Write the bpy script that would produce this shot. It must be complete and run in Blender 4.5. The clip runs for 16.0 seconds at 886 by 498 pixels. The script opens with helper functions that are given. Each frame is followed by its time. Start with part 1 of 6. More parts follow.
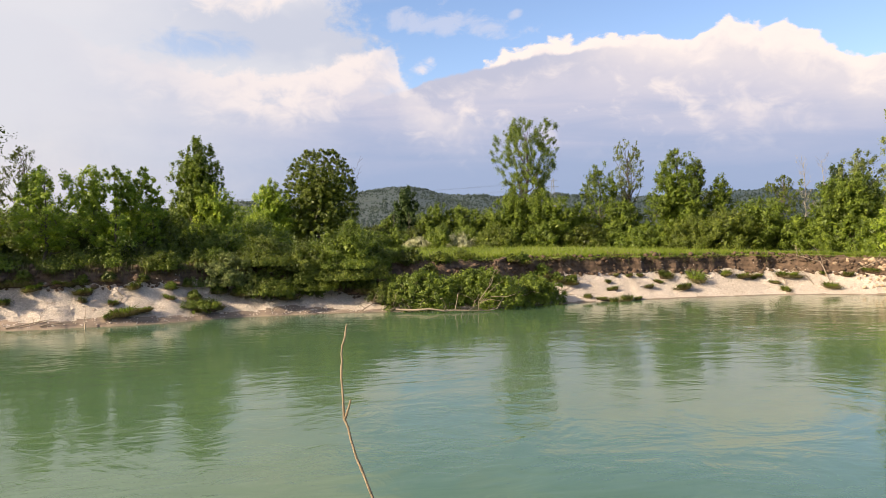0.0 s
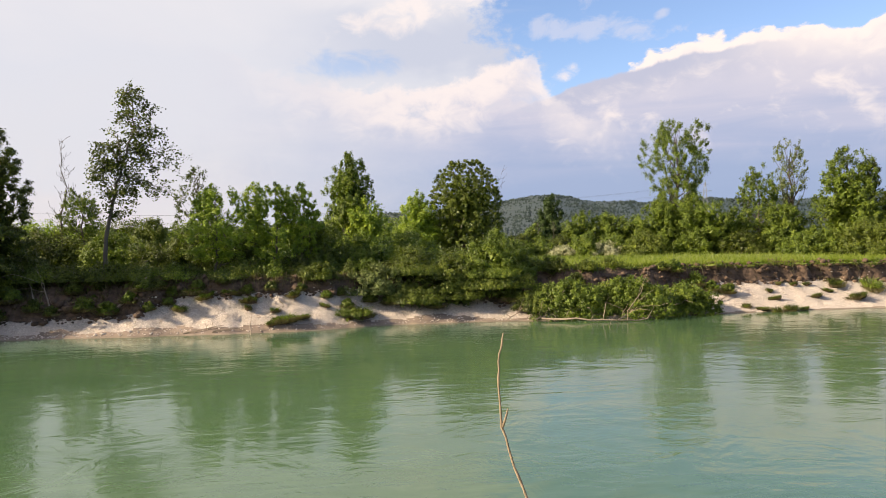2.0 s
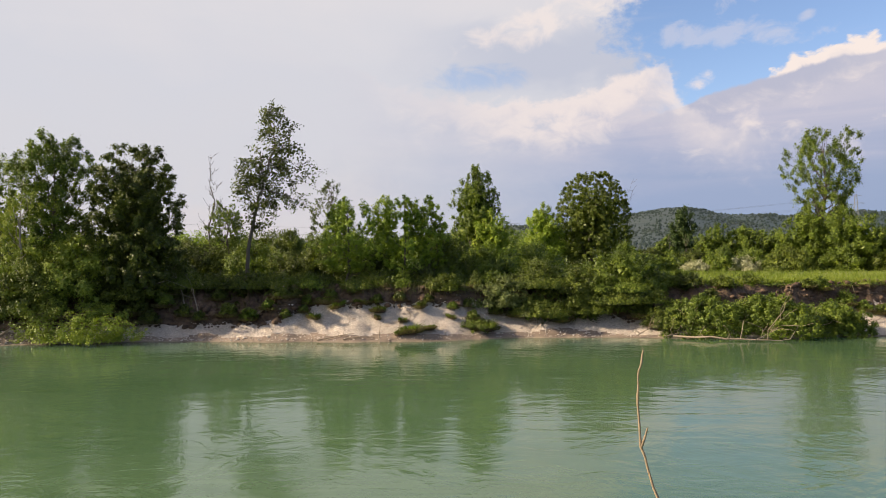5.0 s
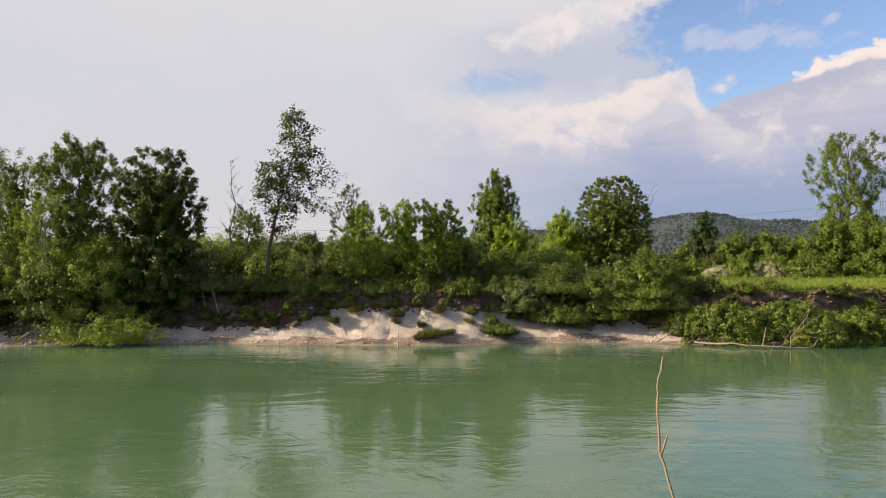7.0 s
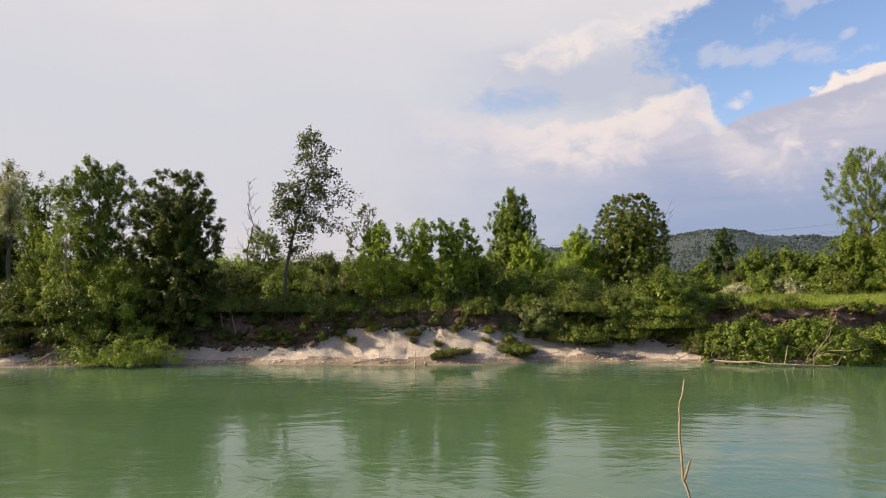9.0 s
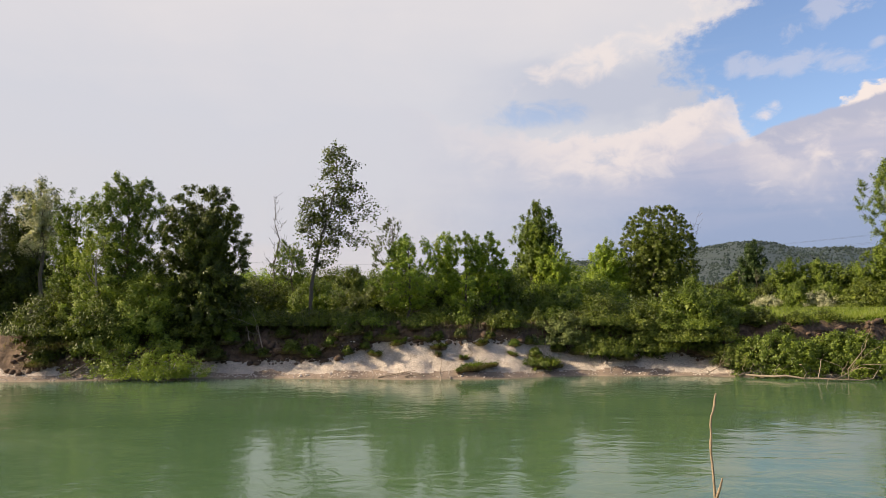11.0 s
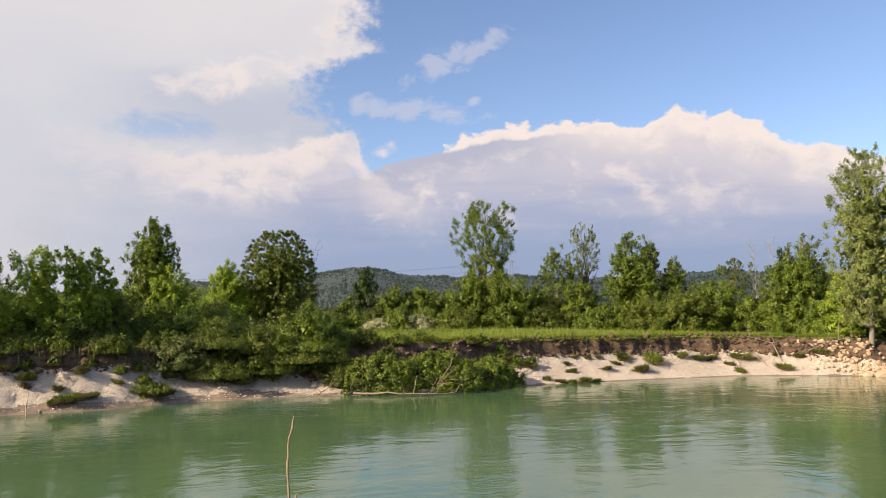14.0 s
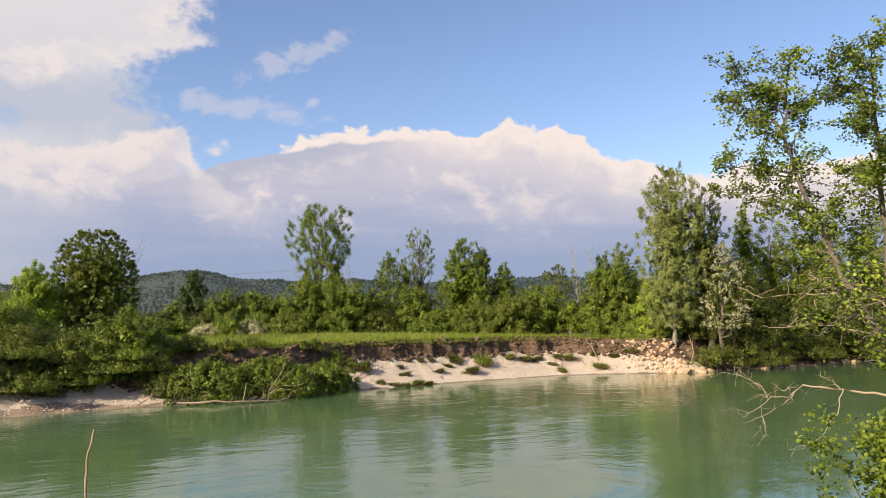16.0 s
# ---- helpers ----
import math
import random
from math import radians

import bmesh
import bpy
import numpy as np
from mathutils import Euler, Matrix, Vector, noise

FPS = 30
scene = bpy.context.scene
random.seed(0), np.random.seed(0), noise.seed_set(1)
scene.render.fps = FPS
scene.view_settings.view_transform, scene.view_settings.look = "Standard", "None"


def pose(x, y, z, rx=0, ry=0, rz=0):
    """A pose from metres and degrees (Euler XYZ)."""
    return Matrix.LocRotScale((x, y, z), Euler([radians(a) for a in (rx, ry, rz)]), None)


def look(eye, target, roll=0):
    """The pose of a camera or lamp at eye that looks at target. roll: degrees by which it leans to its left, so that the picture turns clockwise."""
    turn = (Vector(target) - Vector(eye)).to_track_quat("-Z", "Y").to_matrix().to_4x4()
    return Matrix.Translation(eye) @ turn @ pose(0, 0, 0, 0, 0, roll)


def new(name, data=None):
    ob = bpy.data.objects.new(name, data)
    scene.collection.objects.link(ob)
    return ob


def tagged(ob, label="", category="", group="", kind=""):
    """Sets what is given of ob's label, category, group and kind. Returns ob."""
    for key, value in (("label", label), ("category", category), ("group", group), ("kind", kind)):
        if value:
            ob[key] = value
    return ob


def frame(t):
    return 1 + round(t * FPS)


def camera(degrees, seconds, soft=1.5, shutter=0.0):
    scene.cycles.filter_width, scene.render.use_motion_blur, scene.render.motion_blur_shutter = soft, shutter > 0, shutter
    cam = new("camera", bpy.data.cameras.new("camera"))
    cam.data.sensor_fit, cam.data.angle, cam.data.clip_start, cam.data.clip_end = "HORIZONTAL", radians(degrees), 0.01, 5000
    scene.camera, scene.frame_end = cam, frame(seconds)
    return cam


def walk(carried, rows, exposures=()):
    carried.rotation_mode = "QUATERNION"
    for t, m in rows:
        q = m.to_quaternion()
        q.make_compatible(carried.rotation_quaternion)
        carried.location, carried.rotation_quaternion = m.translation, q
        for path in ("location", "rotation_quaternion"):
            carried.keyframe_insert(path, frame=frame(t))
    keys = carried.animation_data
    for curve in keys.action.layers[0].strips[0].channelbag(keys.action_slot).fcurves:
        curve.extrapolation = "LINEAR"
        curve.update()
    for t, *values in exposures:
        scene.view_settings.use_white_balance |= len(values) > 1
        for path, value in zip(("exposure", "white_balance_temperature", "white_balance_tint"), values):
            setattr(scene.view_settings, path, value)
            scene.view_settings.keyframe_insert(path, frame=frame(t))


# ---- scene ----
# A river with a wooded far bank, seen from the near bank by a slowly turning camera
cam = camera(62.08, 16.0, soft=0.85)
PATH = [
    (0.0, pose(0.000, 0.000, 4.000, 88.80, 0.00, 0.00)),
    (0.5, pose(-0.017, 0.021, 4.000, 88.97, 0.28, 2.44)),
    (1.0, pose(-0.034, 0.018, 3.997, 89.09, 0.46, 5.37)),
    (1.5, pose(-0.055, 0.006, 4.000, 89.31, 0.65, 8.46)),
    (2.0, pose(-0.064, -0.001, 4.000, 89.56, 0.72, 11.16)),
    (2.5, pose(-0.072, -0.015, 4.003, 89.83, 0.67, 13.55)),
    (3.0, pose(-0.081, -0.036, 4.006, 90.05, 0.45, 15.44)),
    (3.5, pose(-0.087, -0.070, 4.014, 90.24, 0.15, 17.04)),
    (4.0, pose(-0.098, -0.064, 4.009, 90.38, 0.07, 18.49)),
    (4.5, pose(-0.114, -0.049, 4.003, 90.49, 0.12, 19.82)),
    (5.75, pose(-0.125, -0.053, 4.006, 90.72, -0.12, 21.75)),
    (7.0, pose(-0.121, -0.049, 4.008, 90.91, -0.26, 22.32)),
    (7.5, pose(-0.102, -0.033, 4.008, 91.11, -0.15, 22.48)),
    (8.0, pose(-0.108, -0.023, 4.019, 91.57, -0.09, 22.38)),
    (8.5, pose(-0.112, -0.021, 4.023, 92.00, -0.11, 22.76)),
    (9.0, pose(-0.132, -0.020, 4.026, 92.36, 0.12, 23.61)),
    (9.2, pose(-0.134, -0.023, 4.027, 92.47, 0.28, 24.11)),
    (10.25, pose(-0.150, 0.035, 4.020, 93.10, 0.33, 27.00)),
    (11.3, pose(-0.136, 0.082, 4.010, 93.68, 0.31, 24.37)),
    (11.5, pose(-0.118, 0.082, 4.011, 93.83, 0.28, 23.29)),
    (12.0, pose(-0.098, 0.062, 4.019, 94.42, -0.06, 18.37)),
    (12.5, pose(-0.047, 0.032, 4.023, 94.83, -0.25, 11.08)),
    (13.0, pose(0.003, -0.018, 4.032, 94.94, -0.30, 4.54)),
    (13.5, pose(0.022, -0.056, 4.044, 94.95, -0.10, 0.50)),
    (14.0, pose(0.061, -0.093, 4.054, 95.09, -0.01, -3.11)),
    (14.5, pose(0.095, -0.118, 4.060, 95.24, 0.14, -7.07)),
    (15.0, pose(0.109, -0.122, 4.059, 95.36, 0.24, -10.57)),
    (15.5, pose(0.125, -0.107, 4.053, 95.39, 0.26, -13.52)),
    (16.0, pose(0.140, -0.095, 4.050, 95.39, 0.32, -15.75)),
]
walk(cam, PATH, ((0.0, 1.03, 6720, 11.0), (2.65, 1.07, 6720, 11.0), (3.05, 0.87, 6720, 11.0), (16.0, 0.84, 6720, 11.0)))

# World, sun and light
SUN_AZ, SUN_EL = -116.0, 27.0        # degrees clockwise from +y, degrees above the horizon


class Nodes:
    """A small builder for node trees."""

    def __init__(self, tree):
        self.t = tree
        tree.nodes.clear()

    def add(self, kind, **props):
        n = self.t.nodes.new(kind)
        for k, v in props.items():
            if k == "inputs":
                for name, val in v.items():
                    self.put(n.inputs[name], val)
            elif k == "operation":
                n.operation = v
            elif k == "blend":
                n.data_type, n.blend_type = "RGBA", v
            elif k == "sky":
                n.sky_type = v
            elif k == "feature":
                n.feature = v
        return n

    def put(self, socket, val):
        if isinstance(val, bpy.types.NodeSocket):
            self.t.links.new(val, socket)
        elif isinstance(val, (tuple, list)) and len(val) == 3 and socket.type == "RGBA":
            socket.default_value = (*val, 1.0)
        else:
            socket.default_value = val

    def math(self, op, a, b=0.0, c=0.0):
        n = self.add("ShaderNodeMath", operation=op)
        for i, v in enumerate((a, b, c)):
            self.put(n.inputs[i], v)
        return n.outputs[0]

    def vmath(self, op, a, b):
        n = self.add("ShaderNodeVectorMath", operation=op)
        self.put(n.inputs[0], a)
        self.put(n.inputs[1], b)
        return n.outputs[0]

    def mix(self, fac, a, b, blend="MIX"):
        n = self.add("ShaderNodeMix", blend=blend)
        self.put(n.inputs["Factor"], fac)
        self.put(n.inputs[6], a)
        self.put(n.inputs[7], b)
        return n.outputs[2]

    def noise(self, vec, scale, detail=4.0, rough=0.55, distort=0.0):
        return self.add("ShaderNodeTexNoise", inputs={"Vector": vec, "Scale": scale, "Detail": detail, "Roughness": rough, "Distortion": distort}).outputs["Fac"]

    def step(self, val, lo, hi):
        n = self.add("ShaderNodeMapRange")
        n.interpolation_type = "SMOOTHSTEP"
        self.put(n.inputs["Value"], val)
        n.inputs["From Min"].default_value, n.inputs["From Max"].default_value = lo, hi
        return n.outputs["Result"]

    def ramp(self, fac, stops):
        n = self.add("ShaderNodeValToRGB")
        e = n.color_ramp.elements
        while len(e) < len(stops):
            e.new(0.5)
        for el, (p, c) in zip(e, stops):
            el.position = p
            el.color = (*c, 1.0) if isinstance(c, tuple) else (c, c, c, 1.0)
        self.put(n.inputs["Fac"], fac)
        return n.outputs["Color"]

    def scaled(self, vec, sx, sy, sz):
        return self.vmath("MULTIPLY", vec, (sx, sy, sz))


def build_world():
    world = bpy.data.worlds.new("evening_sky")
    scene.world = world
    world.use_nodes = True
    n = Nodes(world.node_tree)
    d = n.add("ShaderNodeTexCoord").outputs["Generated"]
    xyz = n.add("ShaderNodeSeparateXYZ", inputs={"Vector": d})
    az = n.math("MULTIPLY", n.math("ARCTAN2", xyz.outputs[0], xyz.outputs[1]), 57.29578)
    el = n.math("MULTIPLY", n.math("ARCSINE", xyz.outputs[2]), 57.29578)
    flat = n.add("ShaderNodeCombineXYZ", inputs={"X": az, "Y": el}).outputs[0]
    # clear air between the clouds
    sky = n.add("ShaderNodeTexSky", sky="NISHITA")
    sky = sky.outputs["Color"].node
    sky.sun_disc = False
    sky.sun_elevation, sky.sun_rotation = radians(SUN_EL), radians(SUN_AZ)
    sky.air_density, sky.dust_density, sky.ozone_density = 1.0, 0.6, 2.0
    clear = n.mix(1.0, sky.outputs["Color"], (0.170, 0.168, 0.185), "MULTIPLY")
    # fields that fray the cloud edges and model their bodies
    big = n.math("SUBTRACT", n.noise(n.scaled(flat, 0.10, 0.16, 1), 1.0, 4.0, 0.55, 0.5), 0.5)
    puff = n.math("SUBTRACT", n.noise(n.scaled(flat, 0.42, 0.60, 1), 1.0, 7.0, 0.58, 0.5), 0.5)
    fine = n.math("SUBTRACT", n.noise(n.scaled(flat, 1.3, 1.7, 1), 1.0, 5.0, 0.60), 0.5)
    streak = n.math("SUBTRACT", n.noise(n.scaled(flat, 0.06, 0.40, 1), 1.0, 5.0, 0.55, 0.6), 0.5)
    bulge = n.add("ShaderNodeTexVoronoi", feature="SMOOTH_F1", inputs={"Vector": n.scaled(flat, 0.55, 0.7, 1), "Scale": 1.0, "Detail": 2.0}).outputs["Distance"]
    bulge = n.math("SUBTRACT", 0.42, bulge)

    def line(points, lo, hi, over, unit):
        """A height or a bearing along a bent line: unit is what the ramp's full white stands for."""
        spot = n.math("DIVIDE", n.math("SUBTRACT", over, lo), hi - lo)
        grey = n.ramp(spot, [((p - lo) / (hi - lo), (q + 20.0) / unit) for p, q in points])
        return n.math("MULTIPLY_ADD", grey, unit, -20.0)

    def blot(a, e, ra, re, tilt, fray, soft=1.2):
        """A soft patch of cloud round one bearing and height."""
        across = n.math("SUBTRACT", az, a)
        up = n.math("SUBTRACT", n.math("MULTIPLY_ADD", across, -tilt, el), e)
        r = n.math("ADD", n.math("POWER", n.math("DIVIDE", across, ra), 2.0), n.math("POWER", n.math("DIVIDE", up, re), 2.0))
        return n.step(n.math("MULTIPLY_ADD", puff, -fray, r), 1.0 + soft * 0.4, 1.0 - soft)

    # colours of the lit heads, the veil, the shaded undersides and the rain-blue bases
    veil_col = n.ramp(n.math("DIVIDE", n.math("MULTIPLY_ADD", big, 9.0, n.math("MULTIPLY_ADD", streak, 5.0, el)), 26.0), [(0.0, (0.73, 0.68, 0.69)), (0.22, (0.665, 0.67, 0.725)), (0.5, (0.645, 0.665, 0.74)), (0.8, (0.72, 0.71, 0.755)), (1.0, (0.77, 0.745, 0.77))])
    base_col = n.ramp(n.math("DIVIDE", n.math("MULTIPLY_ADD", streak, 8.0, el), 16.0), [(0.0, (0.29, 0.38, 0.57)), (0.30, (0.33, 0.41, 0.60)), (0.46, (0.41, 0.46, 0.63)), (0.62, (0.55, 0.55, 0.67)), (0.82, (0.66, 0.63, 0.70)), (1.0, (0.62, 0.61, 0.70))])
    head, lens = (0.92, 0.82, 0.78), (0.46, 0.485, 0.625)
    side = n.ramp(n.math("DIVIDE", n.math("MULTIPLY_ADD", puff, 8.0, n.math("ADD", az, 60.0)), 60.0), [(0.0, 1.0), (0.50, 0.92), (0.72, 0.45), (0.90, 0.0), (1.0, 0.0)])

    # thin scraps in the blue
    scrap = n.math("MAXIMUM", blot(3.9, 19.6, 3.3, 1.0, 0.42, 11.0, 1.6), n.math("MULTIPLY", blot(0.6, 15.8, 5.2, 0.9, -0.03, 9.0, 1.5), 1.0))
    scrap = n.math("MAXIMUM", n.math("MULTIPLY", scrap, 0.46), n.math("MULTIPLY", blot(5.5, 16.4, 0.6, 0.4, 0.2, 3.0), 0.5))
    haze = n.math("MULTIPLY", n.step(streak, 0.06, 0.30), n.step(el, 24.0, 15.0))
    thin = n.math("MAXIMUM", scrap, n.math("MULTIPLY", haze, 0.22))
    colour = n.mix(thin, clear, (0.70, 0.68, 0.75))

    # the sunlit cap that rises behind the cumulus
    top = line([(-60, 8), (2.0, 11.6), (3.3, 13.3), (4.8, 14.5), (8.3, 15.0), (16.2, 15.0), (17.6, 14.5), (19.6, 15.0), (20.9, 15.7), (22.6, 15.0), (25.1, 14.7), (26.6, 14.1), (29.0, 12.8), (33.0, 11.8), (36.0, 10.8), (43.0, 11.3), (60.0, 12.0)], -60, 60, az, 50.0)
    cap_d = n.math("SUBTRACT", n.math("MULTIPLY_ADD", puff, 1.7, n.math("MULTIPLY_ADD", bulge, 1.1, n.math("MULTIPLY_ADD", fine, 0.7, top))), el)
    cap = n.step(cap_d, -0.08, 0.32)
    cap_col = n.mix(n.step(n.math("MULTIPLY_ADD", puff, 4.0, cap_d), 0.4, 3.4), head, (0.70, 0.66, 0.71))
    colour = n.mix(cap, colour, cap_col)

    # the shaded body before it: its upper edge is dark in the west and melts into the cap further on
    brow = line([(-60, 9), (-6.0, 10.0), (-3.3, 11.0), (0.3, 12.1), (3.8, 12.95), (8.3, 13.6), (12.7, 14.0), (17.0, 13.6), (22.0, 12.6), (30.0, 10.5), (38.0, 8.6), (60.0, 8.0)], -60, 60, az, 50.0)
    brow_d = n.math("SUBTRACT", n.math("MULTIPLY_ADD", puff, 1.0, brow), el)
    crisp = n.step(az, 20.0, 8.0)
    body = n.mix(crisp, n.step(n.math("MULTIPLY_ADD", big, 4.0, brow_d), -0.5, 3.2), n.step(brow_d, -0.02, 0.30))
    glow = n.math("MULTIPLY_ADD", puff, 2.6, n.math("MULTIPLY_ADD", big, 2.4, n.math("MULTIPLY", bulge, 0.6)))
    glow = n.math("MULTIPLY", n.step(glow, -0.35, 0.55), n.math("MULTIPLY", n.step(el, 5.0, 9.0), n.step(az, 38.0, 14.0)))
    body_col = n.mix(n.math("MULTIPLY", glow, 0.72), base_col, head)
    under = n.math("MULTIPLY", n.step(n.math("MULTIPLY_ADD", puff, 2.2, brow_d), 2.7, 0.5), n.step(az, 17.0, 6.0))
    body_col = n.mix(n.math("MULTIPLY", under, 0.85), body_col, lens)
    colour = n.mix(body, colour, body_col)

    # the veil of high cloud that fills the west, with its torn edge
    edge = line([(0.0, 4.0), (9.0, -1.0), (12.0, -3.0), (14.4, -4.3), (15.2, -6.0), (17.4, -7.0), (19.0, -5.4), (20.0, -1.8), (21.2, -3.2), (23.7, -2.2), (30.0, 4.0), (40.0, 18.0)], 0, 40, el, 60.0)
    veil_d = n.math("SUBTRACT", n.math("MULTIPLY_ADD", puff, 5.0, n.math("MULTIPLY_ADD", fine, 2.6, edge)), az)
    veil = n.math("MULTIPLY", n.step(n.math("MULTIPLY_ADD", fine, 2.0, veil_d), -0.9, 2.8), n.step(el, 9.5, 12.0))
    shade = n.math("MULTIPLY", n.step(n.math("MULTIPLY_ADD", big, 6.0, n.math("ABSOLUTE", n.math("SUBTRACT", el, 15.2))), 3.4, 1.0), n.step(n.math("MULTIPLY_ADD", big, 16.0, az), -27.0, -15.0))
    high_col = n.mix(n.math("MULTIPLY", shade, 0.9), veil_col, (0.52, 0.56, 0.68))
    rim = n.math("MULTIPLY", n.step(n.math("MULTIPLY_ADD", puff, 6.0, veil_d), 4.5, 0.5), n.step(el, 17.5, 19.5))
    rim = n.math("MAXIMUM", rim, blot(-13.5, 17.4, 5.5, 1.2, 0.25, 7.0, 1.6))
    high_col = n.mix(n.math("MULTIPLY", rim, 0.65), high_col, head)
    hole = n.math("MULTIPLY", blot(-18.2, 13.7, 3.6, 1.0, 0.02, 5.0, 1.4), 0.55)
    colour = n.mix(n.math("MULTIPLY", veil, n.math("SUBTRACT", 1.0, hole)), colour, high_col)

    # the long lit bank below it, and the puff that has come loose from it
    crest = line([(-60, 22), (-30.0, 15.0), (-22.0, 12.6), (-18.0, 12.1), (-12.0, 12.1), (-8.0, 13.4), (-5.0, 14.4), (-3.8, 14.0), (-3.0, 11.8), (-1.5, 10.4), (3.0, 9.0), (60.0, 2.0)], -60, 60, az, 50.0)
    crest_d = n.math("SUBTRACT", n.math("MULTIPLY_ADD", puff, 2.6, n.math("MULTIPLY_ADD", fine, 1.0, crest)), el)
    low = n.math("MULTIPLY", n.step(crest_d, -0.15, 0.7), n.step(n.math("MULTIPLY_ADD", puff, 14.0, az), 5.0, -8.0))
    warm = n.math("MULTIPLY", n.step(n.math("MULTIPLY_ADD", puff, 5.0, n.math("MULTIPLY_ADD", big, 5.0, crest_d)), 4.6, 0.6), n.step(n.math("MULTIPLY_ADD", big, 14.0, az), -28.0, -12.0))
    low_col = n.mix(side, base_col, veil_col)
    low_col = n.mix(n.math("MULTIPLY", warm, 0.72), low_col, head)
    dapple = n.math("MULTIPLY", n.step(n.math("MULTIPLY_ADD", puff, 0.7, streak), 0.10, 0.27), n.math("MULTIPLY", n.step(az, -24.0, -16.0), n.step(n.math("ABSOLUTE", n.math("SUBTRACT", el, 10.5)), 3.0, 1.2)))
    low_col = n.mix(n.math("MULTIPLY", dapple, 0.6), low_col, (0.53, 0.57, 0.69))
    colour = n.mix(low, colour, low_col)
    colour = n.mix(n.math("MULTIPLY", blot(-1.5, 12.8, 1.1, 0.6, 0.4, 6.0, 1.3), 0.85), colour, (0.84, 0.77, 0.78))
    bg = n.add("ShaderNodeBackground", inputs={"Color": colour, "Strength": 0.56})
    out = n.add("ShaderNodeOutputWorld")
    world.node_tree.links.new(bg.outputs[0], out.inputs["Surface"])


build_world()
sun_data = bpy.data.lights.new("sun", "SUN")
sun_data.energy, sun_data.angle, sun_data.color = 5.0, radians(0.55), (1.0, 0.84, 0.62)
sun = new("sun", sun_data)
_a, _e = radians(SUN_AZ), radians(SUN_EL)
sun.matrix_world = look((60 * math.sin(_a) * math.cos(_e), 60 * math.cos(_a) * math.cos(_e), 60 * math.sin(_e)), (0, 0, 0))

# Materials
def material(name):
    m = bpy.data.materials.new(name)
    m.use_nodes = True
    return m, Nodes(m.node_tree)


def finish(m, n, shader, displacement=None):
    out = n.add("ShaderNodeOutputMaterial")
    m.node_tree.links.new(shader, out.inputs["Surface"])
    return m


def bump(n, height, strength, distance):
    return n.add("ShaderNodeBump", inputs={"Height": height, "Strength": strength, "Distance": distance}).outputs[0]


def leaf_material(name, dark, mid, light, through_light=0.20, patch=1.3):
    """Foliage: every leaf its own tone, whole boughs lighter or deeper in place of shade among them, light shining
    through.
    """
    m, n = material(name)
    island = n.add("ShaderNodeNewGeometry").outputs["Random Per Island"]
    place = n.add("ShaderNodeTexCoord").outputs["Object"]
    boughs = n.noise(place, patch, 3.0, 0.6)
    tone = n.math("ADD", n.math("MULTIPLY", island, 0.30), n.math("MULTIPLY_ADD", boughs, 1.15, -0.20))
    col = n.ramp(tone, [(0.15, dark), (0.52, mid), (0.9, light)])
    body = n.add("ShaderNodeBsdfPrincipled", inputs={"Base Color": col, "Roughness": 0.5, "Specular IOR Level": 0.30}).outputs[0]
    back = n.add("ShaderNodeBsdfTranslucent", inputs={"Color": n.mix(1.0, col, (1.25, 1.35, 0.55), "MULTIPLY")}).outputs[0]
    both = n.add("ShaderNodeMixShader", inputs={"Fac": through_light})
    n.put(both.inputs[1], body)
    n.put(both.inputs[2], back)
    return finish(m, n, both.outputs[0])


def bark_material(name, dark, light, scale=6.0):
    m, n = material(name)
    place = n.add("ShaderNodeTexCoord").outputs["Object"]
    grain = n.noise(n.scaled(place, 1, 1, 0.18), scale, 6.0, 0.65)
    blot = n.noise(place, 1.3, 3.0)
    col = n.mix(n.math("MULTIPLY_ADD", blot, 0.5, n.math("MULTIPLY", grain, 0.5)), dark, light)
    p = n.add("ShaderNodeBsdfPrincipled", inputs={"Base Color": col, "Roughness": 0.85, "Normal": bump(n, grain, 0.7, 0.03)})
    return finish(m, n, p.outputs[0])


def gravel_material():
    m, n = material("pale_gravel")
    place = n.add("ShaderNodeTexCoord").outputs["Object"]
    cells = n.add("ShaderNodeTexVoronoi", inputs={"Vector": place, "Scale": 17.0, "Randomness": 1.0})
    tone = n.add("ShaderNodeSeparateXYZ", inputs={"Vector": cells.outputs["Color"]}).outputs[0]
    pebble = n.ramp(tone, [(0.0, (0.46, 0.385, 0.315)), (0.3, (0.60, 0.51, 0.43)), (0.75, (0.69, 0.595, 0.51)), (1.0, (0.78, 0.69, 0.60))])
    joint = n.step(cells.outputs["Distance"], 0.62, 0.30)
    silt = n.noise(place, 0.7, 5.0, 0.6)
    col = n.mix(n.math("MULTIPLY", n.step(silt, 0.46, 0.66), 0.6), pebble, (0.50, 0.42, 0.35))
    col = n.mix(n.math("MULTIPLY_ADD", joint, -0.32, 0.32), col, (0.34, 0.29, 0.24))
    stain = n.noise(n.scaled(place, 1.0, 1.0, 0.4), 1.9, 5.0, 0.65, 0.8)
    col = n.mix(n.math("MULTIPLY", n.step(stain, 0.55, 0.70), 0.55), col, (0.30, 0.215, 0.15))
    rel = n.math("MULTIPLY_ADD", n.noise(place, 3.0, 5.0), 0.8, joint)
    p = n.add("ShaderNodeBsdfPrincipled", inputs={"Base Color": col, "Roughness": 0.9, "Normal": bump(n, rel, 0.9, 0.06)})
    return finish(m, n, p.outputs[0])


